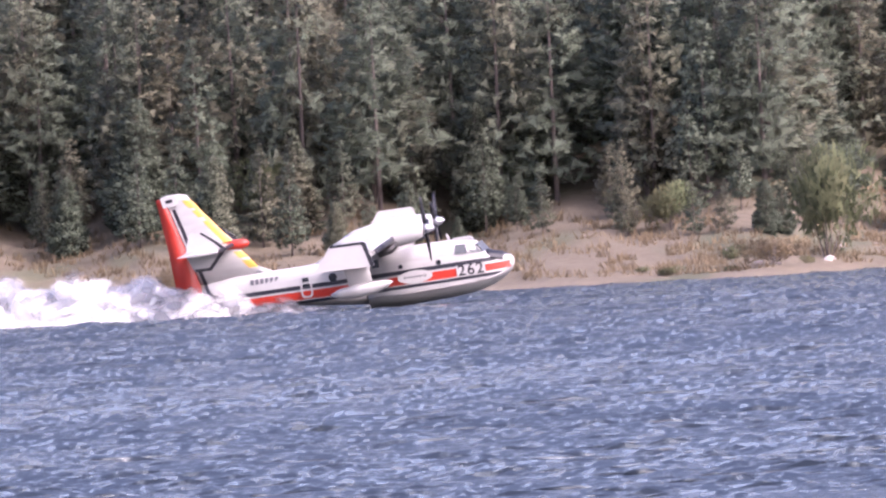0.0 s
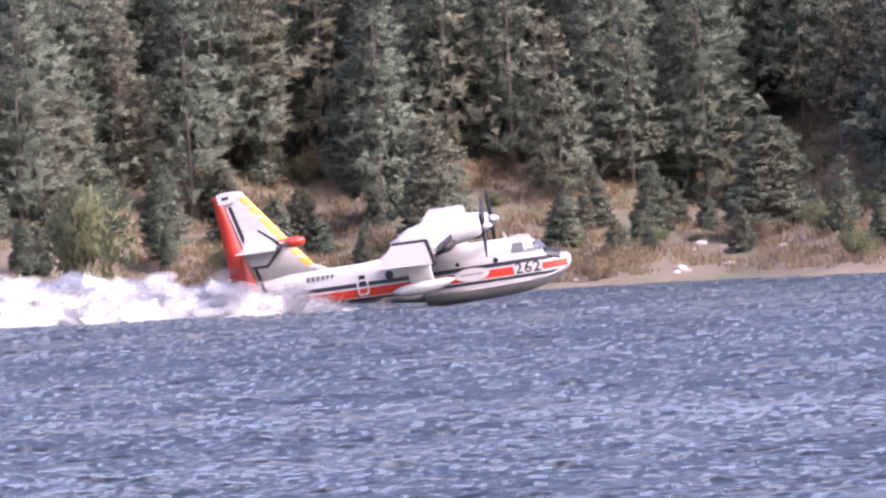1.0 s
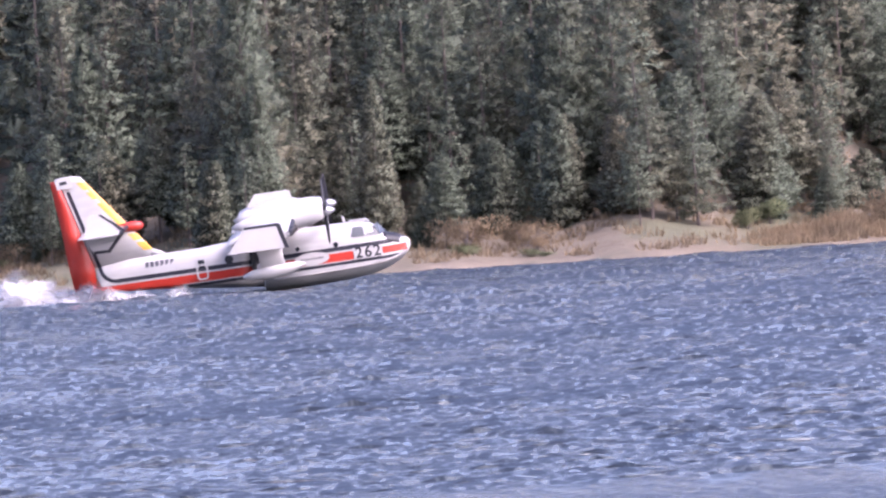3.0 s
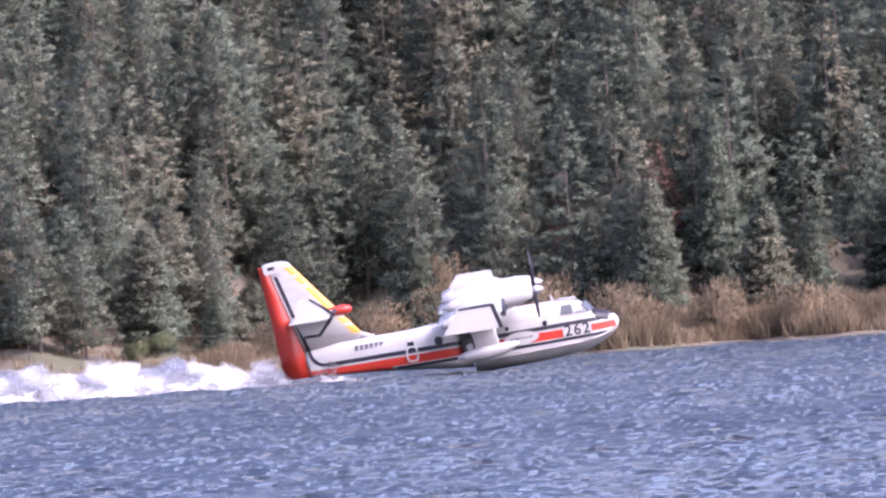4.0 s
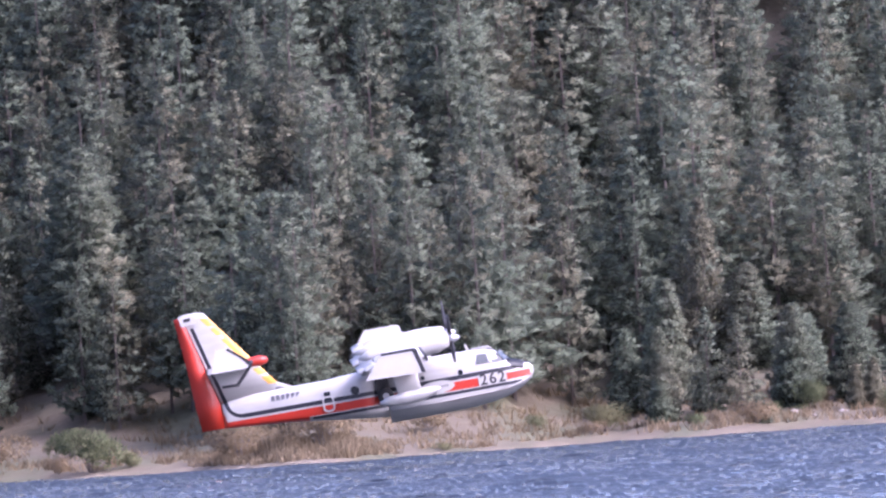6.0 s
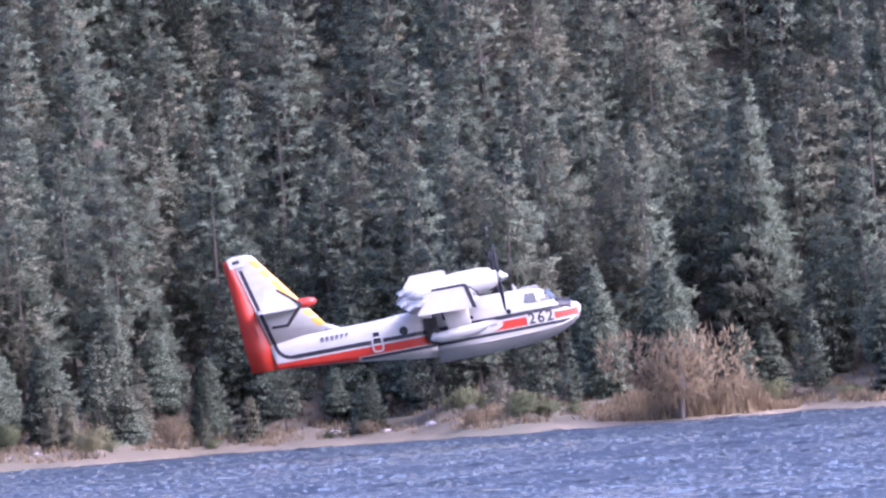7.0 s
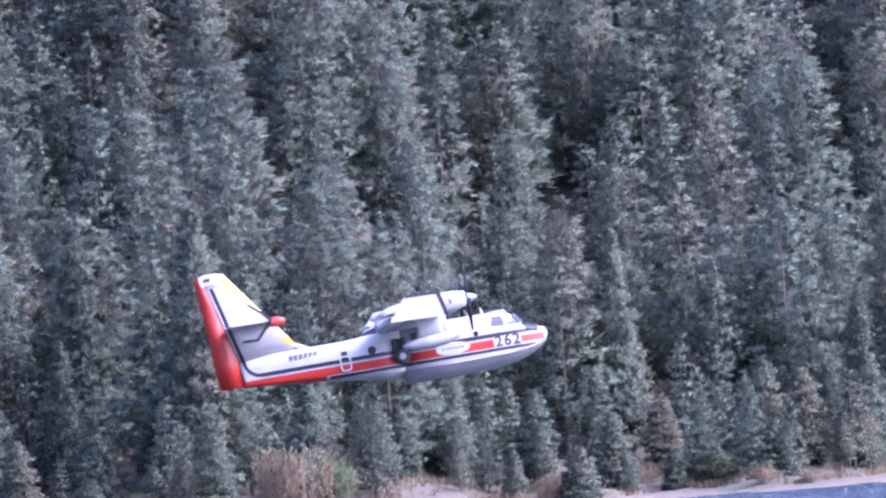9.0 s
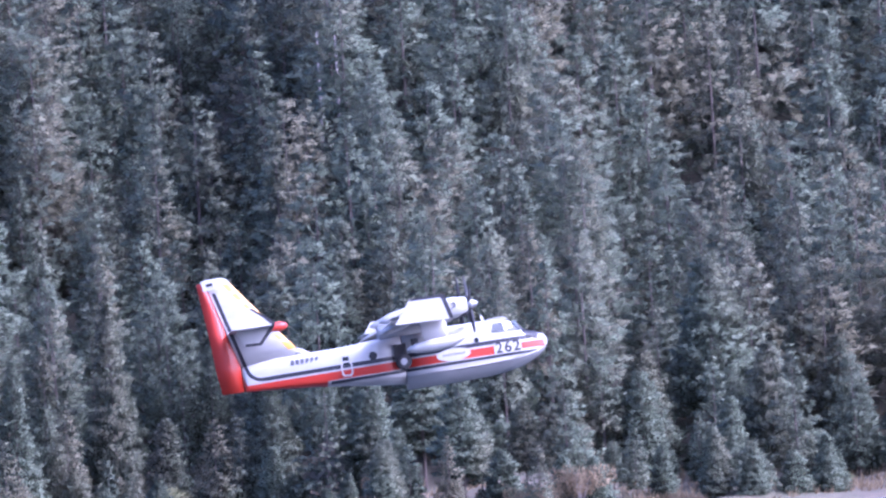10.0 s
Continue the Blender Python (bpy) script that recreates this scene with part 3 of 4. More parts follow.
# young growth in the clearings of the bank
for lo, hi, near, deep, count in ((-6300, -5000, 14, 60, 60), (-4450, -3350, 12, 60, 66), (-180, 420, 16, 56, 22), (1900, 8300, 5, 12, 46), (6500, 8450, 5, 24, 54)):
    for k in range(count):
        u, d = rng.uniform(lo, hi), rng.uniform(near, deep)
        if any(abs(u - a) / 28.0 < w * 0.7 and abs(d - b) < w for a, b, w in taken):
            continue
        if rng.random() < (0.1 if lo == -180 else 0.8 if lo == 6500 else 0.45):
            PINES.set(3, sited(u, d, rng.uniform(1.8, 5.4) / 6.0, rng.uniform(0, 6.28), wide=rng.uniform(1.0, 1.3)))
        else:
            kind = rng.choice((0, 1, 1, 2))
            SHRUBS.set(kind, sited(u, d, rng.uniform(0.7, 1.8) / SHRUBS.kinds[kind][1], rng.uniform(0, 6.28), wide=rng.uniform(0.9, 1.4)))


def open_ground(u, d):
    """How thinly the forest stands at a place: 0 closed, 1 bare."""
    if -6350 < u < -5050:
        return 0.88 if d < 24 else (0.72 if d < 56 else 0.02)
    if -4450 < u < -3350:
        return 0.9 if d < 20 else (0.66 if d < 66 else 0.02)
    if -180 < u < 420:
        return 1.0 if d < 56 else 0.0
    if 420 <= u < 1900:
        return 1.0 if d < 24 else 0.08
    if u < -6350:
        return 1.0 if d < 28 else 0.03
    if 4720 < u < 5250:
        return 1.0 if d < 14 else 0.1
    if -1900 < u < -180:
        return 1.0 if d < 20 else 0.12
    return 1.0 if d < (13 if u < 1900 else 9.5 if u < 6200 else 6) else 0.08


def forest():
    rg = random.Random(19)
    near, far = [], []
    cell = 4.1
    d = 8.0
    while d < 150:
        u = -8300.0
        step = cell / 1800 * F
        while u < 8700:
            uu, dd = u + rg.uniform(-0.5, 0.5) * step, d + rg.uniform(-0.5, 0.5) * cell
            u += step
            if dd > 98 + 14 * min(1, max(0, (uu + 2500) / 5500)) + 42 * (1 - float(steepness(uu))) * (uu > -3300):
                continue
            if rg.random() < open_ground(uu, dd):
                continue
            if any(abs(uu - a) / 28.0 < w and abs(dd - b) < w + 1 for a, b, w in taken):
                continue
            h = rg.uniform(3, 7) if dd < 13 or (uu < -3300 and dd < 40) else rg.uniform(5, 9) if dd < 24 else rg.uniform(8.5, 15.5)
            if uu < -3300 and dd > 40:
                h = rg.uniform(11, 18)
            (near if len(near) < 210 and dd < 44 and rg.random() < 0.6 else far).append((uu, dd, h, rg.random(), rg.uniform(0, 6.28)))
        d += cell
    return near, far


NEAR, FAR = forest()
for u, d, h, pick, turn in NEAR:
    k = 2 if h < 8.5 and pick < 0.6 else (0 if pick < 0.4 else (1 if pick < 0.75 else 4))
    PINES.set(k, sited(u, d, h / PINES.kinds[k][1], turn, wide=0.85 + 0.3 * pick))


def far_forest():
    kinds = [conifer(31, 16, 4.3, 0.10, 0.96, 6, 10, 0.84, 0.80, 60), conifer(32, 16, 3.9, 0.10, 0.94, 6, 10, 0.80, 0.92, 60),
             conifer(33, 16, 4.2, 0.22, 0.95, 6, 11, 0.86, 0.66, 60), conifer(34, 16, 4.1, 0.10, 0.96, 6, 10, 0.82, 0.76, 60)]
    crowns, woods, facing = [], [], []
    for u, d, h, pick, turn in FAR:
        # tall trees with bare stems stand behind the clearings
        c, w, away = kinds[2 if u < -3300 and 55 < d < 80 and pick < 0.45 else int(pick * 4)]
        s, p = h / 16, np.array(spot(u, d))
        wide = s * (0.85 + 0.35 * ((pick * 37) % 1))
        m = np.array([[wide * math.cos(turn), -wide * math.sin(turn), 0], [wide * math.sin(turn), wide * math.cos(turn), 0], [0, 0, s]])
        crowns.append(c @ m.T + p)
        facing.append(away @ (m / s).T)
        woods.append(w[-21:] @ m.T + p)
    root = tagged(new("forest"), "dense dark pine forest covering the hillside", "forest", kind="stuff")
    part("crown", tri_mesh("forest_crown", np.concatenate(crowns), M["pine"], unit(np.concatenate(facing))), M["pine"], root)
    part("trunk", tri_mesh("forest_wood", np.concatenate(woods), M["bark"]), M["bark"], root)


far_forest()


def snag(u, d, h):
    """A bare grey trunk with a few broken limbs."""
    rg = random.Random(int(u))
    bm = tube([(-0.5, 0, 0, 0.16, 0.16), (h * 0.5, 0.05, 0.03, 0.11, 0.11), (h * 0.9, 0.1, 0.02, 0.06, 0.06), (h, 0.1, 0.02, 0.02, 0.02)], 8, axis=2)
    root = tagged(new("snag"), "bare grey dead tree trunk standing in the forest", "dead tree", "snags")
    root.matrix_basis = Matrix.Translation(spot(u, d))
    part("trunk", bm, M["grey"], root)
    for k in range(6):
        z, g, ln = h * rg.uniform(0.45, 0.95), rg.uniform(0, 6.28), rg.uniform(0.3, 0.9)
        o = Vector((math.cos(g), math.sin(g), 0.25))
        s = Vector((-math.sin(g), math.cos(g), 0)) * 0.03
        a, b = Vector((0.05, 0.02, z)), Vector((0.05, 0.02, z)) + o * ln
        part("limb", loft([[a + s, a - s, a + Vector((0, 0, 0.06))], [b + s * 0.3, b - s * 0.3, b + Vector((0, 0, 0.02))]]), M["grey"], root)


for row in ((4683, 74, 9.5), (4330, 70, 8.5), (7408, 78, 10.0), (7440, 79, 9.3), (-5840, 66, 8.5), (3120, 40, 7.0)):
    snag(*row)


def dry_grass():
    """Straw tufts and low sage over the bank behind the beach, too many to count."""
    g = np.random.default_rng(3)
    out = []
    n = 30000
    u = g.uniform(-8200, 8600, n)
    d = 4.5 + 42 * g.random(n) ** 1.4
    extra = g.random(n) < 0.4
    u = np.where(extra, g.uniform(-6400, -3300, n), u)
    d = np.where(extra, g.uniform(8, 80, n), d)
    meadow = g.random(n) < 0.14
    u = np.where(meadow, g.uniform(-300, 700, n), u)
    d = np.where(meadow, g.uniform(6, 74, n), d)
    keep = np.sin(u / 83.0 + np.sin(d / 4.0)) + np.sin(u / 29.0 + d / 3.0) + g.normal(0, 0.6, n) > -0.5
    u, d = u[keep], d[keep]
    az = u / F
    r = shore_radius(az) + d
    foot = np.stack([r * np.sin(az), r * np.cos(az), ground_height(az, d)], -1)
    for _ in range(10):
        m = len(foot)
        at = foot + g.normal(0, 0.3, (m, 3)) * (1, 1, 0)
        lean = unit(g.normal(0, 0.45, (m, 3)) * (1, 1, 0) + (0, 0, 1))
        side = unit(np.cross(lean, g.normal(0, 1, (m, 3))))
        ln = g.uniform(0.25, 0.75, (m, 1))
        out.append(np.stack([at - side * 0.07 - (0, 0, 0.05), at + side * 0.07 - (0, 0, 0.05), at + lean * ln], 1))
    ob = new("dry_grass", tri_mesh("dry_grass", np.concatenate(out), M["dry"]))
    tagged(ob, "straw-coloured dry grass tufts on the shore bank", "grass", kind="stuff")


dry_grass()


def reed_bed():
    """Tall dry reeds and rushes in dense stands along the water's edge, too many to count."""
    g = np.random.default_rng(8)
    out = []
    for lo, hi, far, tall, count in ((-2050, -1560, 8, 1.3, 700), (-1600, -560, 11, 2.0, 3400), (-560, 60, 7, 1.0, 500), (60, 560, 30, 1.5, 2300), (1150, 1500, 9, 1.0, 500), (3300, 3640, 8, 2.2, 900)):
        u, d = g.uniform(lo, hi, count), 2.5 + far * g.random(count)
        rise = tall * (0.65 + 0.3 * np.sin(u / 47.0 + d / 2.0) + 0.2 * np.sin(u / 17.0)) * np.clip((u - lo) / 90, 0.3, 1) * np.clip((hi - u) / 90, 0.3, 1)
        az = u / F
        r = shore_radius(az) + d
        foot = np.stack([r * np.sin(az), r * np.cos(az), ground_height(az, d)], -1)
        for _ in range(14):
            at = foot + g.normal(0, 0.35, (count, 3)) * (1, 1, 0)
            lean = unit(g.normal(0, 0.28, (count, 3)) * (1, 1, 0) + (0, 0, 1))
            side = unit(np.cross(lean, g.normal(0, 1, (count, 3))))
            ln = (rise * g.uniform(0.5, 1.15, count))[:, None]
            out.append(np.stack([at - side * 0.09 - (0, 0, 0.05), at + side * 0.09 - (0, 0, 0.05), at + lean * ln], 1))
    ob = new("reeds", tri_mesh("reeds", np.concatenate(out), M["dry"]))
    tagged(ob, "tall dry tan reeds in stands at the water's edge", "reeds", kind="stuff")


reed_bed()


def rock_mesh(seed):
    g = random.Random(seed)
    bm = bmesh.new()
    bmesh.ops.create_icosphere(bm, subdivisions=1, radius=0.5)
    for v in bm.verts:
        v.co *= g.uniform(0.75, 1.2)
        v.co.z *= 0.6
    me = bpy.data.meshes.new("rock")
    bm.to_mesh(me)
    bm.free()
    me.materials.append(M["sand_rock"])
    return me


ROCKS = [rock_mesh(k) for k in range(4)]
for lo, hi, count in ((-5600, -5150, 26), (-6650, -6300, 12), (4900, 5300, 10), (2200, 3200, 14), (-400, -100, 8)):
    for k in range(count):
        s = rng.uniform(0.35, 1.1)
        rock = new("rock", ROCKS[k % 4])
        rock.matrix_basis = sited(rng.uniform(lo, hi), rng.uniform(5, 22), s, rng.uniform(0, 6.28), 0.0)
        tagged(rock, "pale weathered rock half sunk in the shore bank", "rock", "rocks on the bank")


# ---- the flying boat ---- (its own metres: x ahead, y to port, z up; the hull's step at the origin)
def hull_ring(x, keel, chine, wc, side, ws, top, wt):
    """One frame of the hull from the keel round to the roof and back."""
    right = [(0, keel), (wc * 0.5, keel + (chine - keel) * 0.45), (wc, chine), (wc + (ws - wc) * 0.4, chine + 0.12), (ws, side * 0.5 + chine * 0.5), (ws, side),
             (wt + (ws - wt) * 0.86, side + (top - side) * 0.45), (wt + (ws - wt) * 0.5, side + (top - side) * 0.78), (wt * 0.75, side + (top - side) * 0.96), (0, top)]
    return [(x, y, z) for y, z in right] + [(x, -y, z) for y, z in right[-2:0:-1]]


HULL_FORE = [(8.62, 1.50, 1.60, 0.10, 1.70, 0.10, 1.80, 0.05), (8.45, 1.16, 1.38, 0.38, 1.72, 0.36, 2.02, 0.16), (8.0, 0.80, 1.14, 0.72, 1.80, 0.70, 2.25, 0.38),
             (7.3, 0.46, 0.95, 1.0, 1.95, 1.0, 2.42, 0.6), (6.9, 0.34, 0.90, 1.10, 2.2, 1.10, 2.78, 0.66), (6.55, 0.25, 0.86, 1.16, 2.4, 1.16, 3.12, 0.7), (6.1, 0.16, 0.83, 1.2, 2.5, 1.22, 3.28, 0.75),
             (5.0, 0.05, 0.80, 1.24, 2.55, 1.28, 3.34, 0.8), (3.0, 0.0, 0.78, 1.27, 2.6, 1.30, 3.36, 0.8), (0.06, 0.0, 0.77, 1.27, 2.6, 1.30, 3.36, 0.8)]
HULL_AFT = [(0.0, 0.36, 0.83, 1.22, 2.6, 1.30, 3.36, 0.8), (-1.6, 0.55, 0.95, 1.12, 2.55, 1.22, 3.24, 0.75), (-3.4, 0.80, 1.10, 0.92, 2.45, 1.02, 3.12, 0.6),
            (-5.4, 1.06, 1.24, 0.66, 2.4, 0.76, 3.12, 0.42), (-7.4, 1.24, 1.36, 0.42, 2.3, 0.5, 3.12, 0.26), (-9.2, 1.38, 1.46, 0.2, 2.1, 0.26, 2.9, 0.14), (-9.45, 1.40, 1.47, 0.16, 2.0, 0.2, 2.8, 0.1)]


def airfoil(x_front, x_back, y, z, thick, drop=0.0, n=9):
    """A wing section as a ring in the plane y."""
    up, lo = [], []
    for k in range(n):
        t = k / (n - 1)
        a = 0.5 * (1 - math.cos(math.pi * t))
        h = thick * (1.4845 * math.sqrt(a) - 0.63 * a - 1.758 * a * a + 1.4215 * a ** 3 - 0.5075 * a ** 4)
        x, zc = x_front + (x_back - x_front) * a, z - drop * a + 0.06 * thick * math.sin(math.pi * a)
        up.append((x, y, zc + h))
        lo.append((x, y, zc - 0.75 * h))
    return up + lo[-2:0:-1]


def disc(center, radius, thick, axis=1, sides=20):
    rings = []
    for off in (-thick / 2, thick / 2):
        ring = []
        for k in range(sides):
            g = 2 * math.pi * k / sides
            q = [0, 0, 0]
            q[axis] = center[axis] + off
            q[(axis + 1) % 3] = center[(axis + 1) % 3] + radius * math.cos(g)
            q[(axis + 2) % 3] = center[(axis + 2) % 3] + radius * math.sin(g)
            ring.append(q)
        rings.append(ring)
    return loft(rings, smooth=False)


def letters(text, size, where, side, material, parent, name):
    cu = bpy.data.curves.new(name, "FONT")
    cu.body, cu.size, cu.align_x, cu.align_y, cu.extrude, cu.offset = text, size, "CENTER", "CENTER", 0.008, 0.014
    cu.space_character = 1.2
    cu.materials.append(material)
    ob = new(name, cu)
    ob.parent = parent
    ob.matrix_basis = pose(*where, 90, 0, 5 if side < 0 else 175)
    return tagged(ob, "black painted tanker number")


def build_plane():
    plane = tagged(new("water_bomber"), "white, red and black twin-engined amphibious water bomber", "aircraft")
    # hull, with the step between fore and aft body
    bm = loft([hull_ring(*s) for s in HULL_FORE])
    loft([hull_ring(*s) for s in HULL_AFT], bm=bm)
    hull = part("fuselage", bm, M["livery"], plane)
    part("wing_fairing", loft([[(x, y, z) for y, z in ((-w, 3.05), (-w, 3.55), (-w * 0.7, 3.95), (w * 0.7, 3.95), (w, 3.55), (w, 3.05))] for x, w in ((2.9, 0.25), (2.2, 0.9), (0.5, 1.05), (-1.2, 0.9))]), M["white"], plane)
    for y in (-1, 1):
        # planing bottom of the fore body and its spray rail
        part("chine_rail", loft([[(x, y * w, z - 0.03), (x, y * (w + 0.06), z - 0.05), (x, y * w, z + 0.03)] for x, w, z in ((8.0, 0.72, 1.14), (7.3, 1.0, 0.95), (6.1, 1.2, 0.83), (3.0, 1.27, 0.78), (0.06, 1.27, 0.77))]), M["white"], hull)
    # cockpit glazing, standing 12 mm proud of the roof
    for y in (-1, 1):
        panes = (("side_window", ((5.38, 1.29, 2.56), (6.12, 1.25, 2.53), (6.06, 1.07, 3.04), (5.50, 1.13, 3.06))),
                 ("side_window", ((6.19, 1.24, 2.52), (6.95, 1.09, 2.46), (6.60, 0.88, 2.96), (6.13, 1.05, 3.03))),
                 ("windscreen", ((7.02, 1.04, 2.45), (7.34, 0.07, 2.45), (6.90, 0.07, 3.06), (6.67, 0.83, 2.95))))
        for name, corners in panes:
            mid = Vector((6.2, 0, 2.4))
            rings = [[(Vector((x, y * w, z)) + (Vector((x, y * w, z)) - mid).normalized() * o) for x, w, z in corners] for o in (-0.06, 0.03)]
            part(name, loft(rings, smooth=False), M["glass"], hull, "grey cockpit window pane")
    bm = loft([hull_ring(x, t - 0.5, t - 0.48, w, t - 0.42 + o, w, t + o, w * 0.5) for x, t, w, o in ((8.4, 2.04, 0.36, 0.015), (8.0, 2.25, 0.7, 0.02), (7.4, 2.42, 0.95, 0.03), (7.15, 2.56, 0.98, 0.03))])
    part("antiglare_panel", bm, M["black"], hull, "matt black antiglare panel")
    bm = loft([[(x, y, z) for x, z in ((6.5, 3.2), (6.2, 3.3), (5.3, 3.36), (5.3, 3.40), (6.3, 3.40))] for y in (-0.3, 0.3)], smooth=False)
    part("roof_hatch", bm, M["white"], hull)
    bm = loft([[(5.2, -0.02, 3.3), (4.98, -0.02, 3.3), (4.94, -0.02, 3.72), (5.02, -0.02, 3.72)], [(5.2, 0.02, 3.3), (4.98, 0.02, 3.3), (4.94, 0.02, 3.72), (5.02, 0.02, 3.72)]], smooth=False)
    part("antenna", bm, M["white"], hull)
    for y in (-1, 1):
        for x, z, r, w in ((-1.77, 2.3, 0.25, 1.21), (4.4, 2.24, 0.15, 1.295), (2.2, 2.3, 0.13, 1.305)):
            part("porthole", disc((x, y * w, z), r, 0.06), M["window"], hull, "round dark window")
        part("cabin_window", plate([(0.55, 2.45), (0.98, 2.45), (0.98, 2.92), (0.55, 2.92)], 0.08, 1, y * 1.27), M["window"], hull, "square dark window")
        # the rear door: a white outline round a dark pane
        outer, inner = [], []
        for k in range(20):
            g = 2 * math.pi * k / 20
            cx, cz = math.copysign(abs(math.cos(g)) ** 0.5, math.cos(g)), math.copysign(abs(math.sin(g)) ** 0.5, math.sin(g))
            outer.append((-3.38 + 0.34 * cx, 1.80 + 0.46 * cz))
            inner.append((-3.38 + 0.25 * cx, 1.80 + 0.37 * cz))
        bm = loft([[(x, y * 1.02, z) for x, z in outer], [(x, y * 1.06, z) for x, z in outer], [(x, y * 1.06, z) for x, z in inner], [(x, y * 1.02, z) for x, z in inner]], caps=False, smooth=False)
        part("door_frame", bm, M["white"], hull, "white painted outline of the rear hatch")
        part("door_window", plate([(-3.58, 2.0), (-3.18, 2.0), (-3.2, 2.5), (-3.56, 2.5)], 0.07, 1, y * 1.01), M["window"], hull)
        # number on a white box, oval badge, and registration bars
        part("number_panel", plate([(5.35, 1.215), (7.0, 1.215), (7.0, 1.87), (5.35, 1.87)], 0.02, 1, 0), M["white"], hull).matrix_basis = pose(6.18, y * 1.232, 0, 0, 0, -5 * y) @ pose(-6.18, 0, 0)
        ring = [(2.94 + 1.02 * math.cos(2 * math.pi * k / 28), 1.62 + 0.37 * math.sin(2 * math.pi * k / 28)) for k in range(28)]
        part("badge", plate(ring, 0.03, 1, y * 1.32), M["white"], hull, "white oval badge")
        for k in range(9):
            part("badge_stroke", plate([(2.28 + 0.15 * k, 1.57), (2.37 + 0.15 * k, 1.57), (2.40 + 0.15 * k, 1.69), (2.31 + 0.15 * k, 1.69)], 0.01, 1, y * 1.342), M["grey_paint"], hull)
        for k in range(6):
            part("registration_bar", plate([(-6.6 + 0.29 * k, 2.5), (-6.4 + 0.29 * k, 2.5), (-6.38 + 0.29 * k, 2.8), (-6.58 + 0.29 * k, 2.8)], 0.10, 1, y * (0.565 + 0.032 * k)), M["grey_paint"], hull)
        letters("262", 0.88, (6.18, y * 1.252, 1.55), y, M["black"], hull, "tanker_number")
    # fin and rudder
    def fin_ring(z, lead, trail, thick):
        ring = airfoil(lead, trail, 0, 0, thick)
        return [(x, h * 1.1, z) for x, _, h in ring]

    def hinge(z):
        return -9.42 - 0.256 * (z - 2.56)
    fin = part("fin", loft([fin_ring(z, -5.9 - 0.746 * (z - 3.3), hinge(z), 0.42 - 0.04 * (z - 2.9)) for z in (2.9, 4.5, 6.2, 7.9, 8.22)]), M["livery"], plane)
    rud = [(1.44, -9.46, -10.8), (2.9, -9.52, -10.95), (5.0, hinge(5.0) - 0.02, -11.05), (7.95, hinge(7.95) - 0.02, -11.3), (8.12, hinge(8.1) - 0.05, -11.3)]
    part("rudder", loft([[(a, 0.13, z), (a, -0.13, z), (b, -0.02, z), (b, 0.02, z)] for z, a, b in rud]), M["red"], plane, "red rudder")
    part("fin_cap", plate([(-10.95, 7.62), (-10.05, 7.66), (-10.1, 8.26), (-11.05, 8.2)], 0.3, 1, 0), M["white"], fin, "white tip of the fin")
    for y in (-1, 1):
        part("flag", plate([(-10.75, 7.86), (-10.35, 7.9), (-10.38, 8.08), (-10.78, 8.04)], 0.02, 1, y * 0.16), M["black"], fin, "small dark flag mark")
    part("fin_top_fairing", tube([(-11.0, 0, 8.22, 0.02, 0.02), (-10.7, 0, 8.24, 0.08, 0.06), (-10.0, 0, 8.24, 0.08, 0.06), (-9.7, 0, 8.22, 0.02, 0.02)], 8), M["white"], fin)
    # tailplane with its bullet and finlets
    for y in (-1, 1):
        stab = part("tailplane", loft([airfoil(-7.25 - 0.08 * s, -9.95 - 0.02 * s, y * s, 4.93, 0.32 - 0.03 * s) for s in (0.05, 2.0, 4.0, 5.3, 5.5)]), M["white"], plane, "white tailplane")
        part("leading_edge", loft([airfoil(-7.19 - 0.08 * s, -7.62, y * s, 4.93, 0.27) for s in (0.2, 3.0, 5.4)]), M["black"], stab, "black leading edge")
        lead = [(-8.60, 6.12), (-7.72, 5.42), (-7.34, 5.02), (-7.5, 4.76), (-8.35, 3.86), (-9.3, 3.9)]
        finlet = part("finlet", plate(lead + [(-9.72, 4.9), (-9.35, 6.1)], 0.10, 1, y * 3.6), M["white"], stab, "white finlet with a black leading edge")
        inset = [(-8.72, 6.06), (-7.96, 5.42), (-7.62, 5.02), (-7.72, 4.82), (-8.45, 4.04), (-9.3, 4.06)]
        for yo in (-0.056, 0.056):
            bm = loft([[(x, y * 3.6 + yo - 0.006, z) for x, z in (a, b)] + [(x, y * 3.6 + yo + 0.006, z) for x, z in (b, a)] for a, b in zip(lead, inset)], smooth=False)
            part("edge_stripe", bm, M["black"], finlet, "black painted edge")
    part("tail_bullet", tube([(-6.35, 0, 4.93, 0.03, 0.03), (-6.45, 0, 4.93, 0.18, 0.2), (-6.8, 0, 4.93, 0.28, 0.3), (-7.4, 0, 4.93, 0.28, 0.28), (-8.6, 0, 4.93, 0.16, 0.16)], 14), M["red"], plane, "red bullet fairing")
    part("tail_fillet", loft([[(-5.3, 0.02, 3.1), (-5.3, -0.02, 3.1), (-5.3, 0, 3.16)], [(-6.2, 0.2, 3.0), (-6.2, -0.2, 3.0), (-6.2, 0, 3.62)]]), M["white"], fin)
    # wing
    part("wing", loft([airfoil(2.32, -0.55, y, 4.05, 0.60) for y in (-14.2, -14.0, -9, -4, 0, 4, 9, 14.0, 14.2)]), M["white"], plane, "long straight white wing")
    for y in (-1, 1):
        part("wing_edge", loft([airfoil(2.38, 2.0, y * s, 4.05, 0.36) for s in (4.0, 9.0, 14.2)]), M["black"], plane, "black leading edge of the wing")
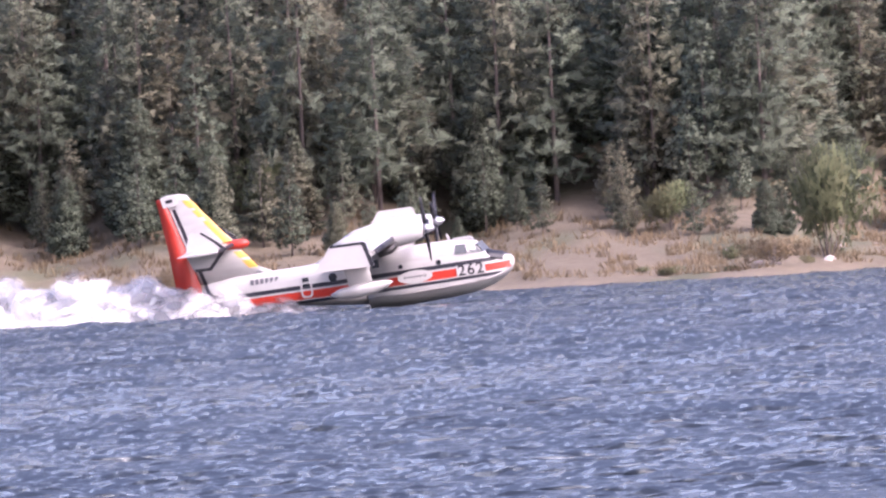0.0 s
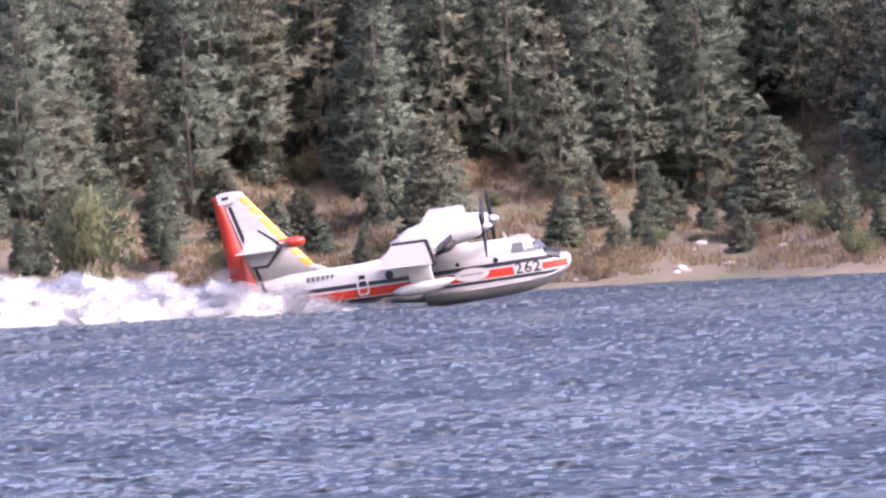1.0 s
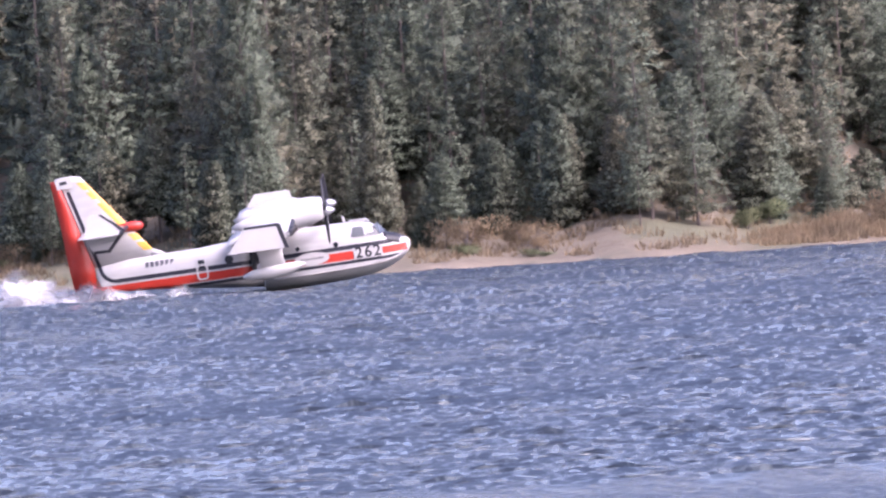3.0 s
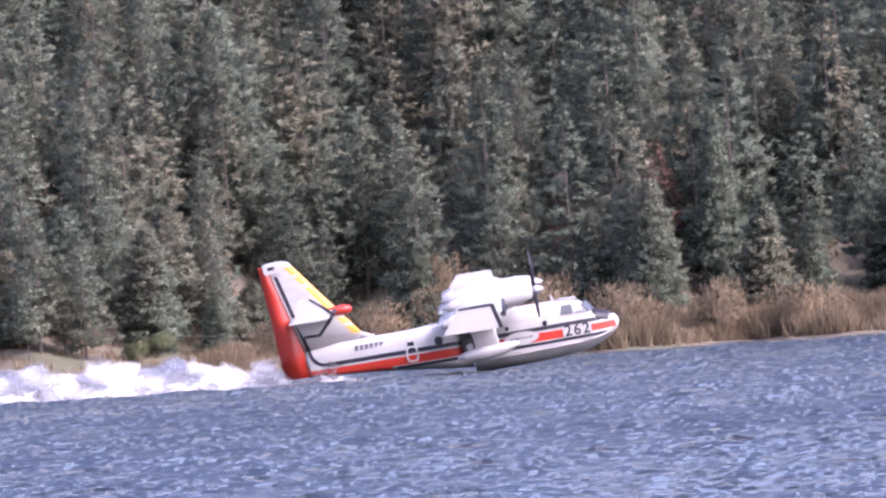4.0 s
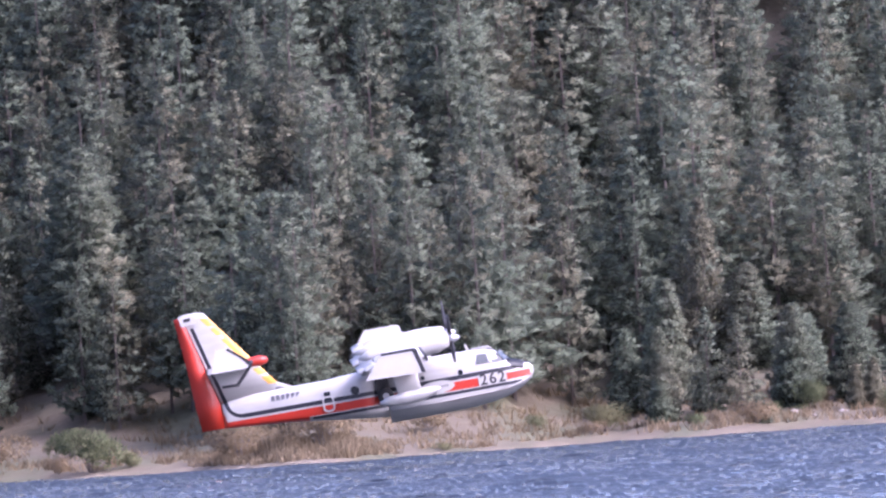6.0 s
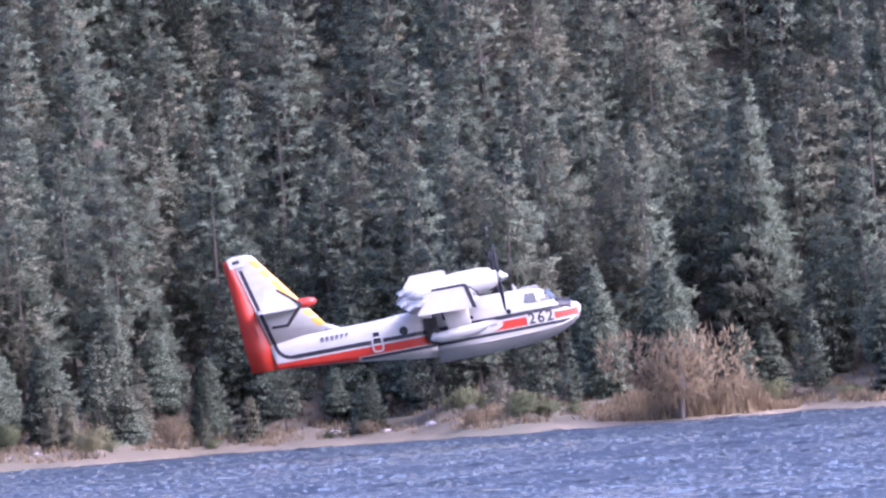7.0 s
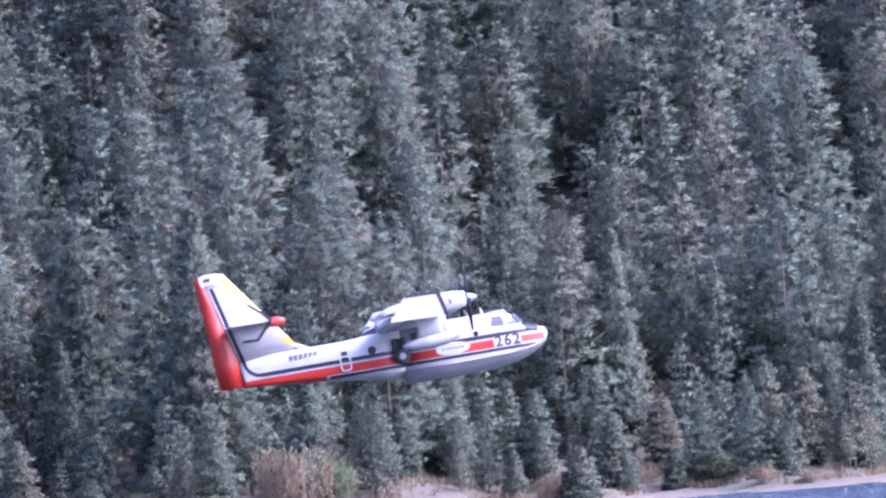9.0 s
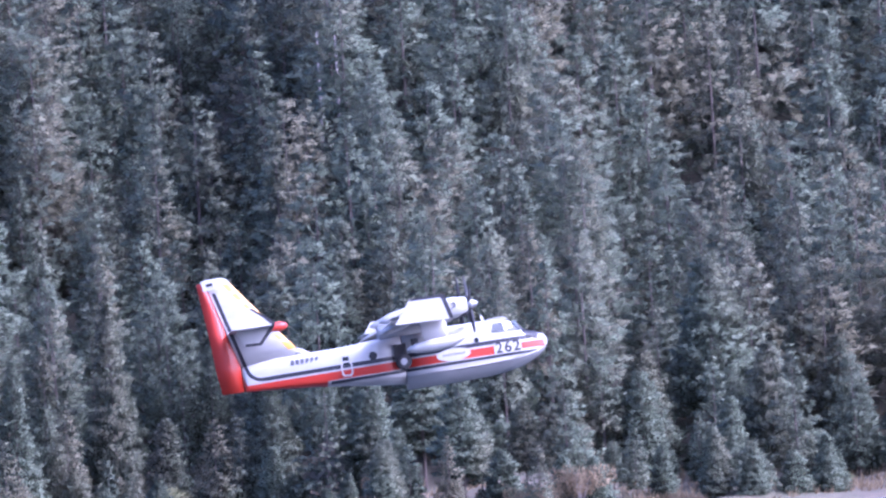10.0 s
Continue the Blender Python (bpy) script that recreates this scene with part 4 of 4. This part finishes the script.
        flap = part("flap", loft([airfoil(-0.5, -1.55, y * s, 3.96, 0.20, 0.42) for s in (1.3, 4.5, 8.4)]), M["white"], plane, "white flap, lowered")
        for s in (3.6, 6.6):
            part("flap_hinge", tube([(0.3, y * s, 3.62, 0.02, 0.04), (-0.1, y * s, 3.56, 0.06, 0.10), (-0.9, y * s, 3.42, 0.06, 0.11), (-1.4, y * s, 3.36, 0.03, 0.05)], 10), M["white"], flap, "hinge fairing")
        part("aileron", loft([airfoil(-0.5, -1.25, y * s, 4.02, 0.26, 0.08) for s in (8.5, 11, 14.0)]), M["white"], plane)
        shape = [(-1.35, 3.42), (2.12, 3.32), (1.80, 4.72), (1.62, 4.80), (-0.25, 4.80)]
        tip = part("wing_endplate", plate(shape, 0.09, 1, y * 14.26), M["white"], plane, "white wingtip endplate edged in black")
        path, inner = [(2.12, 3.32), (1.80, 4.72), (1.62, 4.80), (-0.25, 4.80)], [(1.88, 3.33), (1.58, 4.58), (1.50, 4.64), (-0.29, 4.67)]
        for yo in (y * 0.05,):
            bm = loft([[(a[0], y * 14.26 + yo - 0.005, a[1]), (b[0], y * 14.26 + yo - 0.005, b[1]), (b[0], y * 14.26 + yo + 0.005, b[1]), (a[0], y * 14.26 + yo + 0.005, a[1])] for a, b in zip(path, inner)], smooth=False)
            part("edge_stripe", bm, M["black"], tip, "black painted edge")
        fl = part("wing_float", loft([[(x, y * 12.9 + w * c, zc + (h if s > 0 else k) * s) for c, s in ((1, 0.1), (0.8, 0.7), (0, 1), (-0.8, 0.7), (-1, 0.1), (-0.6, -0.6), (0, -1), (0.6, -0.6))]
                                       for x, zc, w, h, k in ((2.85, 2.22, 0.04, 0.05, 0.05), (2.5, 2.15, 0.25, 0.22, 0.22), (1.8, 2.05, 0.36, 0.34, 0.38), (0.8, 2.0, 0.38, 0.36, 0.42), (-0.2, 1.95, 0.3, 0.28, 0.3), (-0.75, 1.92, 0.08, 0.08, 0.08))]), M["white"], plane, "white wing float")
        part("float_pylon", loft([[(x, y * 12.9 + yy * 0.9, z) for x, _, yy in airfoil(a, b, 0, 0, 0.24)] for z, a, b in ((2.2, 1.75, 0.35), (3.0, 1.65, 0.25), (3.85, 1.75, 0.0))]), M["white"], fl)
    # engines
    props = []
    for y in (-1, 1):
        yc = y * 3.05
        nac = part("engine_nacelle", tube([(4.02, yc, 4.36, 0.34, 0.36), (3.9, yc, 4.32, 0.46, 0.50), (3.3, yc, 4.28, 0.54, 0.62), (2.3, yc, 4.22, 0.56, 0.68), (0.8, yc, 4.2, 0.5, 0.60), (-0.6, yc, 4.2, 0.3, 0.34), (-1.3, yc, 4.15, 0.06, 0.08)], 20), M["white"], plane, "white engine nacelle")
        part("intake", tube([(4.06, yc, 3.92, 0.22, 0.13), (3.8, yc, 3.88, 0.26, 0.17), (2.8, yc, 3.8, 0.2, 0.14)], 14), M["black"], nac, "dark air intake")
        part("exhaust", tube([(2.45, yc + y * 0.40, 3.72, 0.16, 0.18), (2.1, yc + y * 0.62, 3.52, 0.23, 0.25), (1.35, yc + y * 0.78, 3.40, 0.25, 0.27), (1.31, yc + y * 0.78, 3.40, 0.18, 0.20)], 14), M["dark_metal"], nac, "sooty exhaust pipe")
        prop = new("propeller")
        prop.parent = nac
        prop.matrix_basis = pose(4.16, yc, 4.36)
        part("spinner", tube([(0.55, 0, 0, 0.02, 0.02), (0.42, 0, 0, 0.15, 0.15), (0.15, 0, 0, 0.27, 0.27), (-0.12, 0, 0, 0.31, 0.31)], 18), M["metal"], prop, "pale metal spinner")
        for k in range(4):
            g = k * math.pi / 2
            rings = []
            for r, ch, tw in ((0.25, 0.09, 70), (0.6, 0.14, 58), (1.1, 0.16, 42), (1.6, 0.14, 32), (1.94, 0.09, 26)):
                c, s = math.cos(radians(tw)), math.sin(radians(tw))
                ring = []
                for a, b in ((ch, 0), (0, 0.022), (-ch, 0), (0, -0.022)):
                    lx, lt = a * s + b * c, a * c - b * s
                    ring.append((lx, lt * math.cos(g) - r * math.sin(g), lt * math.sin(g) + r * math.cos(g)))
                rings.append(ring)
            part("blade", loft(rings), M["black"], prop, "black propeller blade")
        props.append(prop)
    # main wheels, folded against the hull, and their legs
    for y in (-1, 1):
        wheel = part("main_wheel", tube([(y * 1.33, 0, 0, 0.26, 0.26), (y * 1.33, 0, 0, 0.44, 0.44), (y * 1.38, 0, 0, 0.475, 0.475), (y * 1.58, 0, 0, 0.475, 0.475), (y * 1.64, 0, 0, 0.43, 0.43), (y * 1.64, 0, 0, 0.26, 0.26)], 24, axis=1), M["tyre"], plane, "black main wheel folded against the hull")
        wheel.matrix_basis = pose(-0.05, 0, 1.66)
        part("rim", disc((0, y * 1.6, 0), 0.2, 0.09), M["metal"], wheel, "grey wheel rim")
        for x in (-0.42, 0.12):
            part("gear_leg", loft([[(x - 0.09, y * 1.30, 1.9), (x + 0.09, y * 1.30, 1.9), (x + 0.09, y * 1.46, 1.9), (x - 0.09, y * 1.46, 1.9)], [(x - 0.09, y * 1.24, 2.75), (x + 0.09, y * 1.24, 2.75), (x + 0.09, y * 1.40, 2.75), (x - 0.09, y * 1.40, 2.75)]], smooth=False), M["dark_metal"], plane, "dark landing gear leg")
        part("wheel_well", plate([(-0.55, 1.95), (0.22, 1.95), (0.22, 2.72), (-0.55, 2.72)], 0.03, 1, y * 1.30), M["black"], hull, "dark wheel bay")
    return plane, props


PLANE, PROPS = build_plane()

# time, direction U, V of the body's middle, pitch, right bank, heading off +x
FLIGHT = [
    (0.0, -7284, 154, 5.4, 3.6, -2.2), (0.5, -6574, 154, 5.5, 3.6, -2.1), (1.0, -5866, 153, 5.6, 3.6, -2.0), (1.5, -5140, 154, 5.5, 3.6, -1.9), (2.0, -4419, 153, 5.4, 3.6, -1.8),
    (2.2, -4128, 153, 5.4, 3.6, -1.8), (2.75, -3325, 153, 5.2, 3.6, -1.7), (3.3, -2518, 153, 5.0, 3.7, -1.6), (3.5, -2224, 153, 5.2, 3.7, -1.5), (4.0, -1489, 152, 6.1, 3.8, -1.3),
    (4.5, -744, 150, 7.0, 3.8, -1.0), (5.0, 3, 133, 7.6, 3.6, -0.6), (5.5, 746, 102, 6.8, 3.3, -0.2), (5.7, 1045, 90, 6.4, 3.1, 0.0), (6.25, 1872, 50, 6.4, 2.6, 0.5),
    (6.8, 2700, 9, 6.4, 2.0, 1.0), (7.0, 3002, -3, 6.6, 1.8, 1.2), (7.5, 3733, -35, 6.1, 1.2, 1.7), (8.0, 4498, -62, 5.9, 0.3, 2.1), (8.2, 4803, -68, 5.7, 0.0, 2.3),
    (8.5, 5252, -87, 5.6, -0.6, 2.5), (9.0, 6008, -106, 5.4, -1.5, 2.9), (9.5, 6758, -128, 5.4, -1.9, 3.3), (10.0, 7510, -116, 5.2, -2.2, 3.6)]


def plane_pose(t, u, v, pitch, bank, turn):
    a, y = u / F, 1606.0 + 3.8 * t
    dist = y / math.cos(a)
    m = pose(0, 0, 0, bank, -pitch, -turn)
    middle = Vector((y * math.tan(a), y, EYE.z - v * dist / F))
    return Matrix.Translation(middle - m @ Vector((-0.34, -0.6, 3.23))) @ m


# ---- the spray ----
def spray_mesh(seed, length, width, height, count):
    """A plume of overlapping puffs of mist, dense low down and thin and ragged above."""
    g = np.random.default_rng(seed)
    x = g.uniform(-0.5, 0.5, count) * length
    crest = height * (0.72 + 0.14 * np.sin(x * 1.3 + seed) + 0.07 * np.sin(x * 3.3 + 2 * seed))
    f = g.random(count) ** 1.25
    h = f * crest * 0.95 - 0.1
    y = g.normal(0, 0.4, count) * width * (0.4 + 0.6 * (1 - f))
    mid = np.stack([x, y, h], -1)
    axis = unit(g.normal(0, 0.55, (count, 3)) + np.where(g.random((count, 1)) < 0.5, 1, -1) * (0, 1.0, 0))
    b = unit(np.cross(axis, np.array([1.0, 0, 0]) + g.normal(0, 0.2, (count, 3))))
    a = np.cross(b, axis)
    size = (0.72 - 0.26 * f) * g.uniform(0.6, 1.3, count)
    sides, tris, veil = 7, [], []
    dense = g.uniform(0.75, 1.0, count) * (1 - 0.7 * f ** 2)
    rim = [mid + (a * math.cos(6.2832 * k / sides) * 1.7 + b * math.sin(6.2832 * k / sides) * 0.8) * (size * g.uniform(0.75, 1.2, count))[:, None] for k in range(sides)]
    for k in range(sides):
        tris.append(np.stack([mid, rim[k], rim[(k + 1) % sides]], 1))
        veil.append(np.stack([dense, 0 * dense, 0 * dense], 1))
    up = unit(np.stack([0 * x + 0.35, -0.45 + 0.2 * y, 0 * x + 0.75], -1))
    verts, veil = np.concatenate(tris), np.concatenate(veil)
    me = tri_mesh("spray", verts, M["spray"], np.tile(up, (sides, 1)))
    me.attributes.new("veil", "FLOAT", "POINT").data.foreach_set("value", veil.astype(np.float32).ravel())
    return me


def build_spray():
    shapes = [spray_mesh(k, 6.4, 4.2, 3.5, 320) for k in range(4)]
    times = [f[0] for f in FLIGHT]
    plumes, k, t = [], 0, -0.95
    first, second = plane_pose(*FLIGHT[0]).translation, plane_pose(*FLIGHT[1]).translation
    while t < 4.5:
        if t < 0:
            at = first + (second - first) * (t / 0.5)
        else:
            n = max(i for i in range(len(times)) if times[i] <= t)
            q = (t - times[n]) / (times[n + 1] - times[n])
            at = plane_pose(*FLIGHT[n]).translation.lerp(plane_pose(*FLIGHT[n + 1]).translation, q)
        grow = 1.0 if t < 2.4 else (0.78 if t < 3.75 else 0.78 * (4.6 - t) / 0.85)
        ob = tagged(new("spray_plume", shapes[k % 4]), "white plume of water spray thrown up from the lake", "spray", "spray behind the aircraft")
        plumes.append((ob, t, Vector((at.x - 2.2, at.y - 0.4, 0)), max(0.15, grow)))
        t += 0.07
        k += 1
    return plumes


PLUMES = build_spray()
# age of a plume in seconds, and how deep it still lies under the lake
RISE = ((-0.03, -4.4), (0.05, -2.1), (0.13, -1.15), (0.24, -0.4), (0.38, 0.05), (0.6, 0.2), (1.1, -0.5), (1.9, -4.6))


def plume_level(age):
    return float(np.interp(age, [a for a, _ in RISE], [b for _, b in RISE]))


def motions():
    walk(PLANE, [(row[0], plane_pose(*row)) for row in FLIGHT])
    for n, prop in enumerate(PROPS):
        home = prop.matrix_basis.copy()
        walk(prop, [(k / 10, home @ pose(0, 0, 0, (77 * k + 12 + 40 * n) % 360)) for k in range(101)])
    for n, (ob, start, at, grow) in enumerate(PLUMES):
        stamps = sorted({0.0, 10.0, 9.9} | {round(start + a, 3) for a, _ in RISE if 0.04 < start + a < 9.8})
        keep = [stamps[0]]
        for s in stamps[1:]:
            if s - keep[-1] > 0.06:
                keep.append(s)
        turn = 0 if n % 2 else 180
        walk(ob, [(s, Matrix.Translation(at + Vector((0, 0, plume_level(s - start) - 4.0 * (1 - grow)))) @ pose(0, 0, 0, 0, 0, turn)) for s in keep])
    walk(water, [(0, pose(0, 0, 0)), (5, pose(2.5, -5, 0)), (10, pose(5, -10, 0))])


motions()
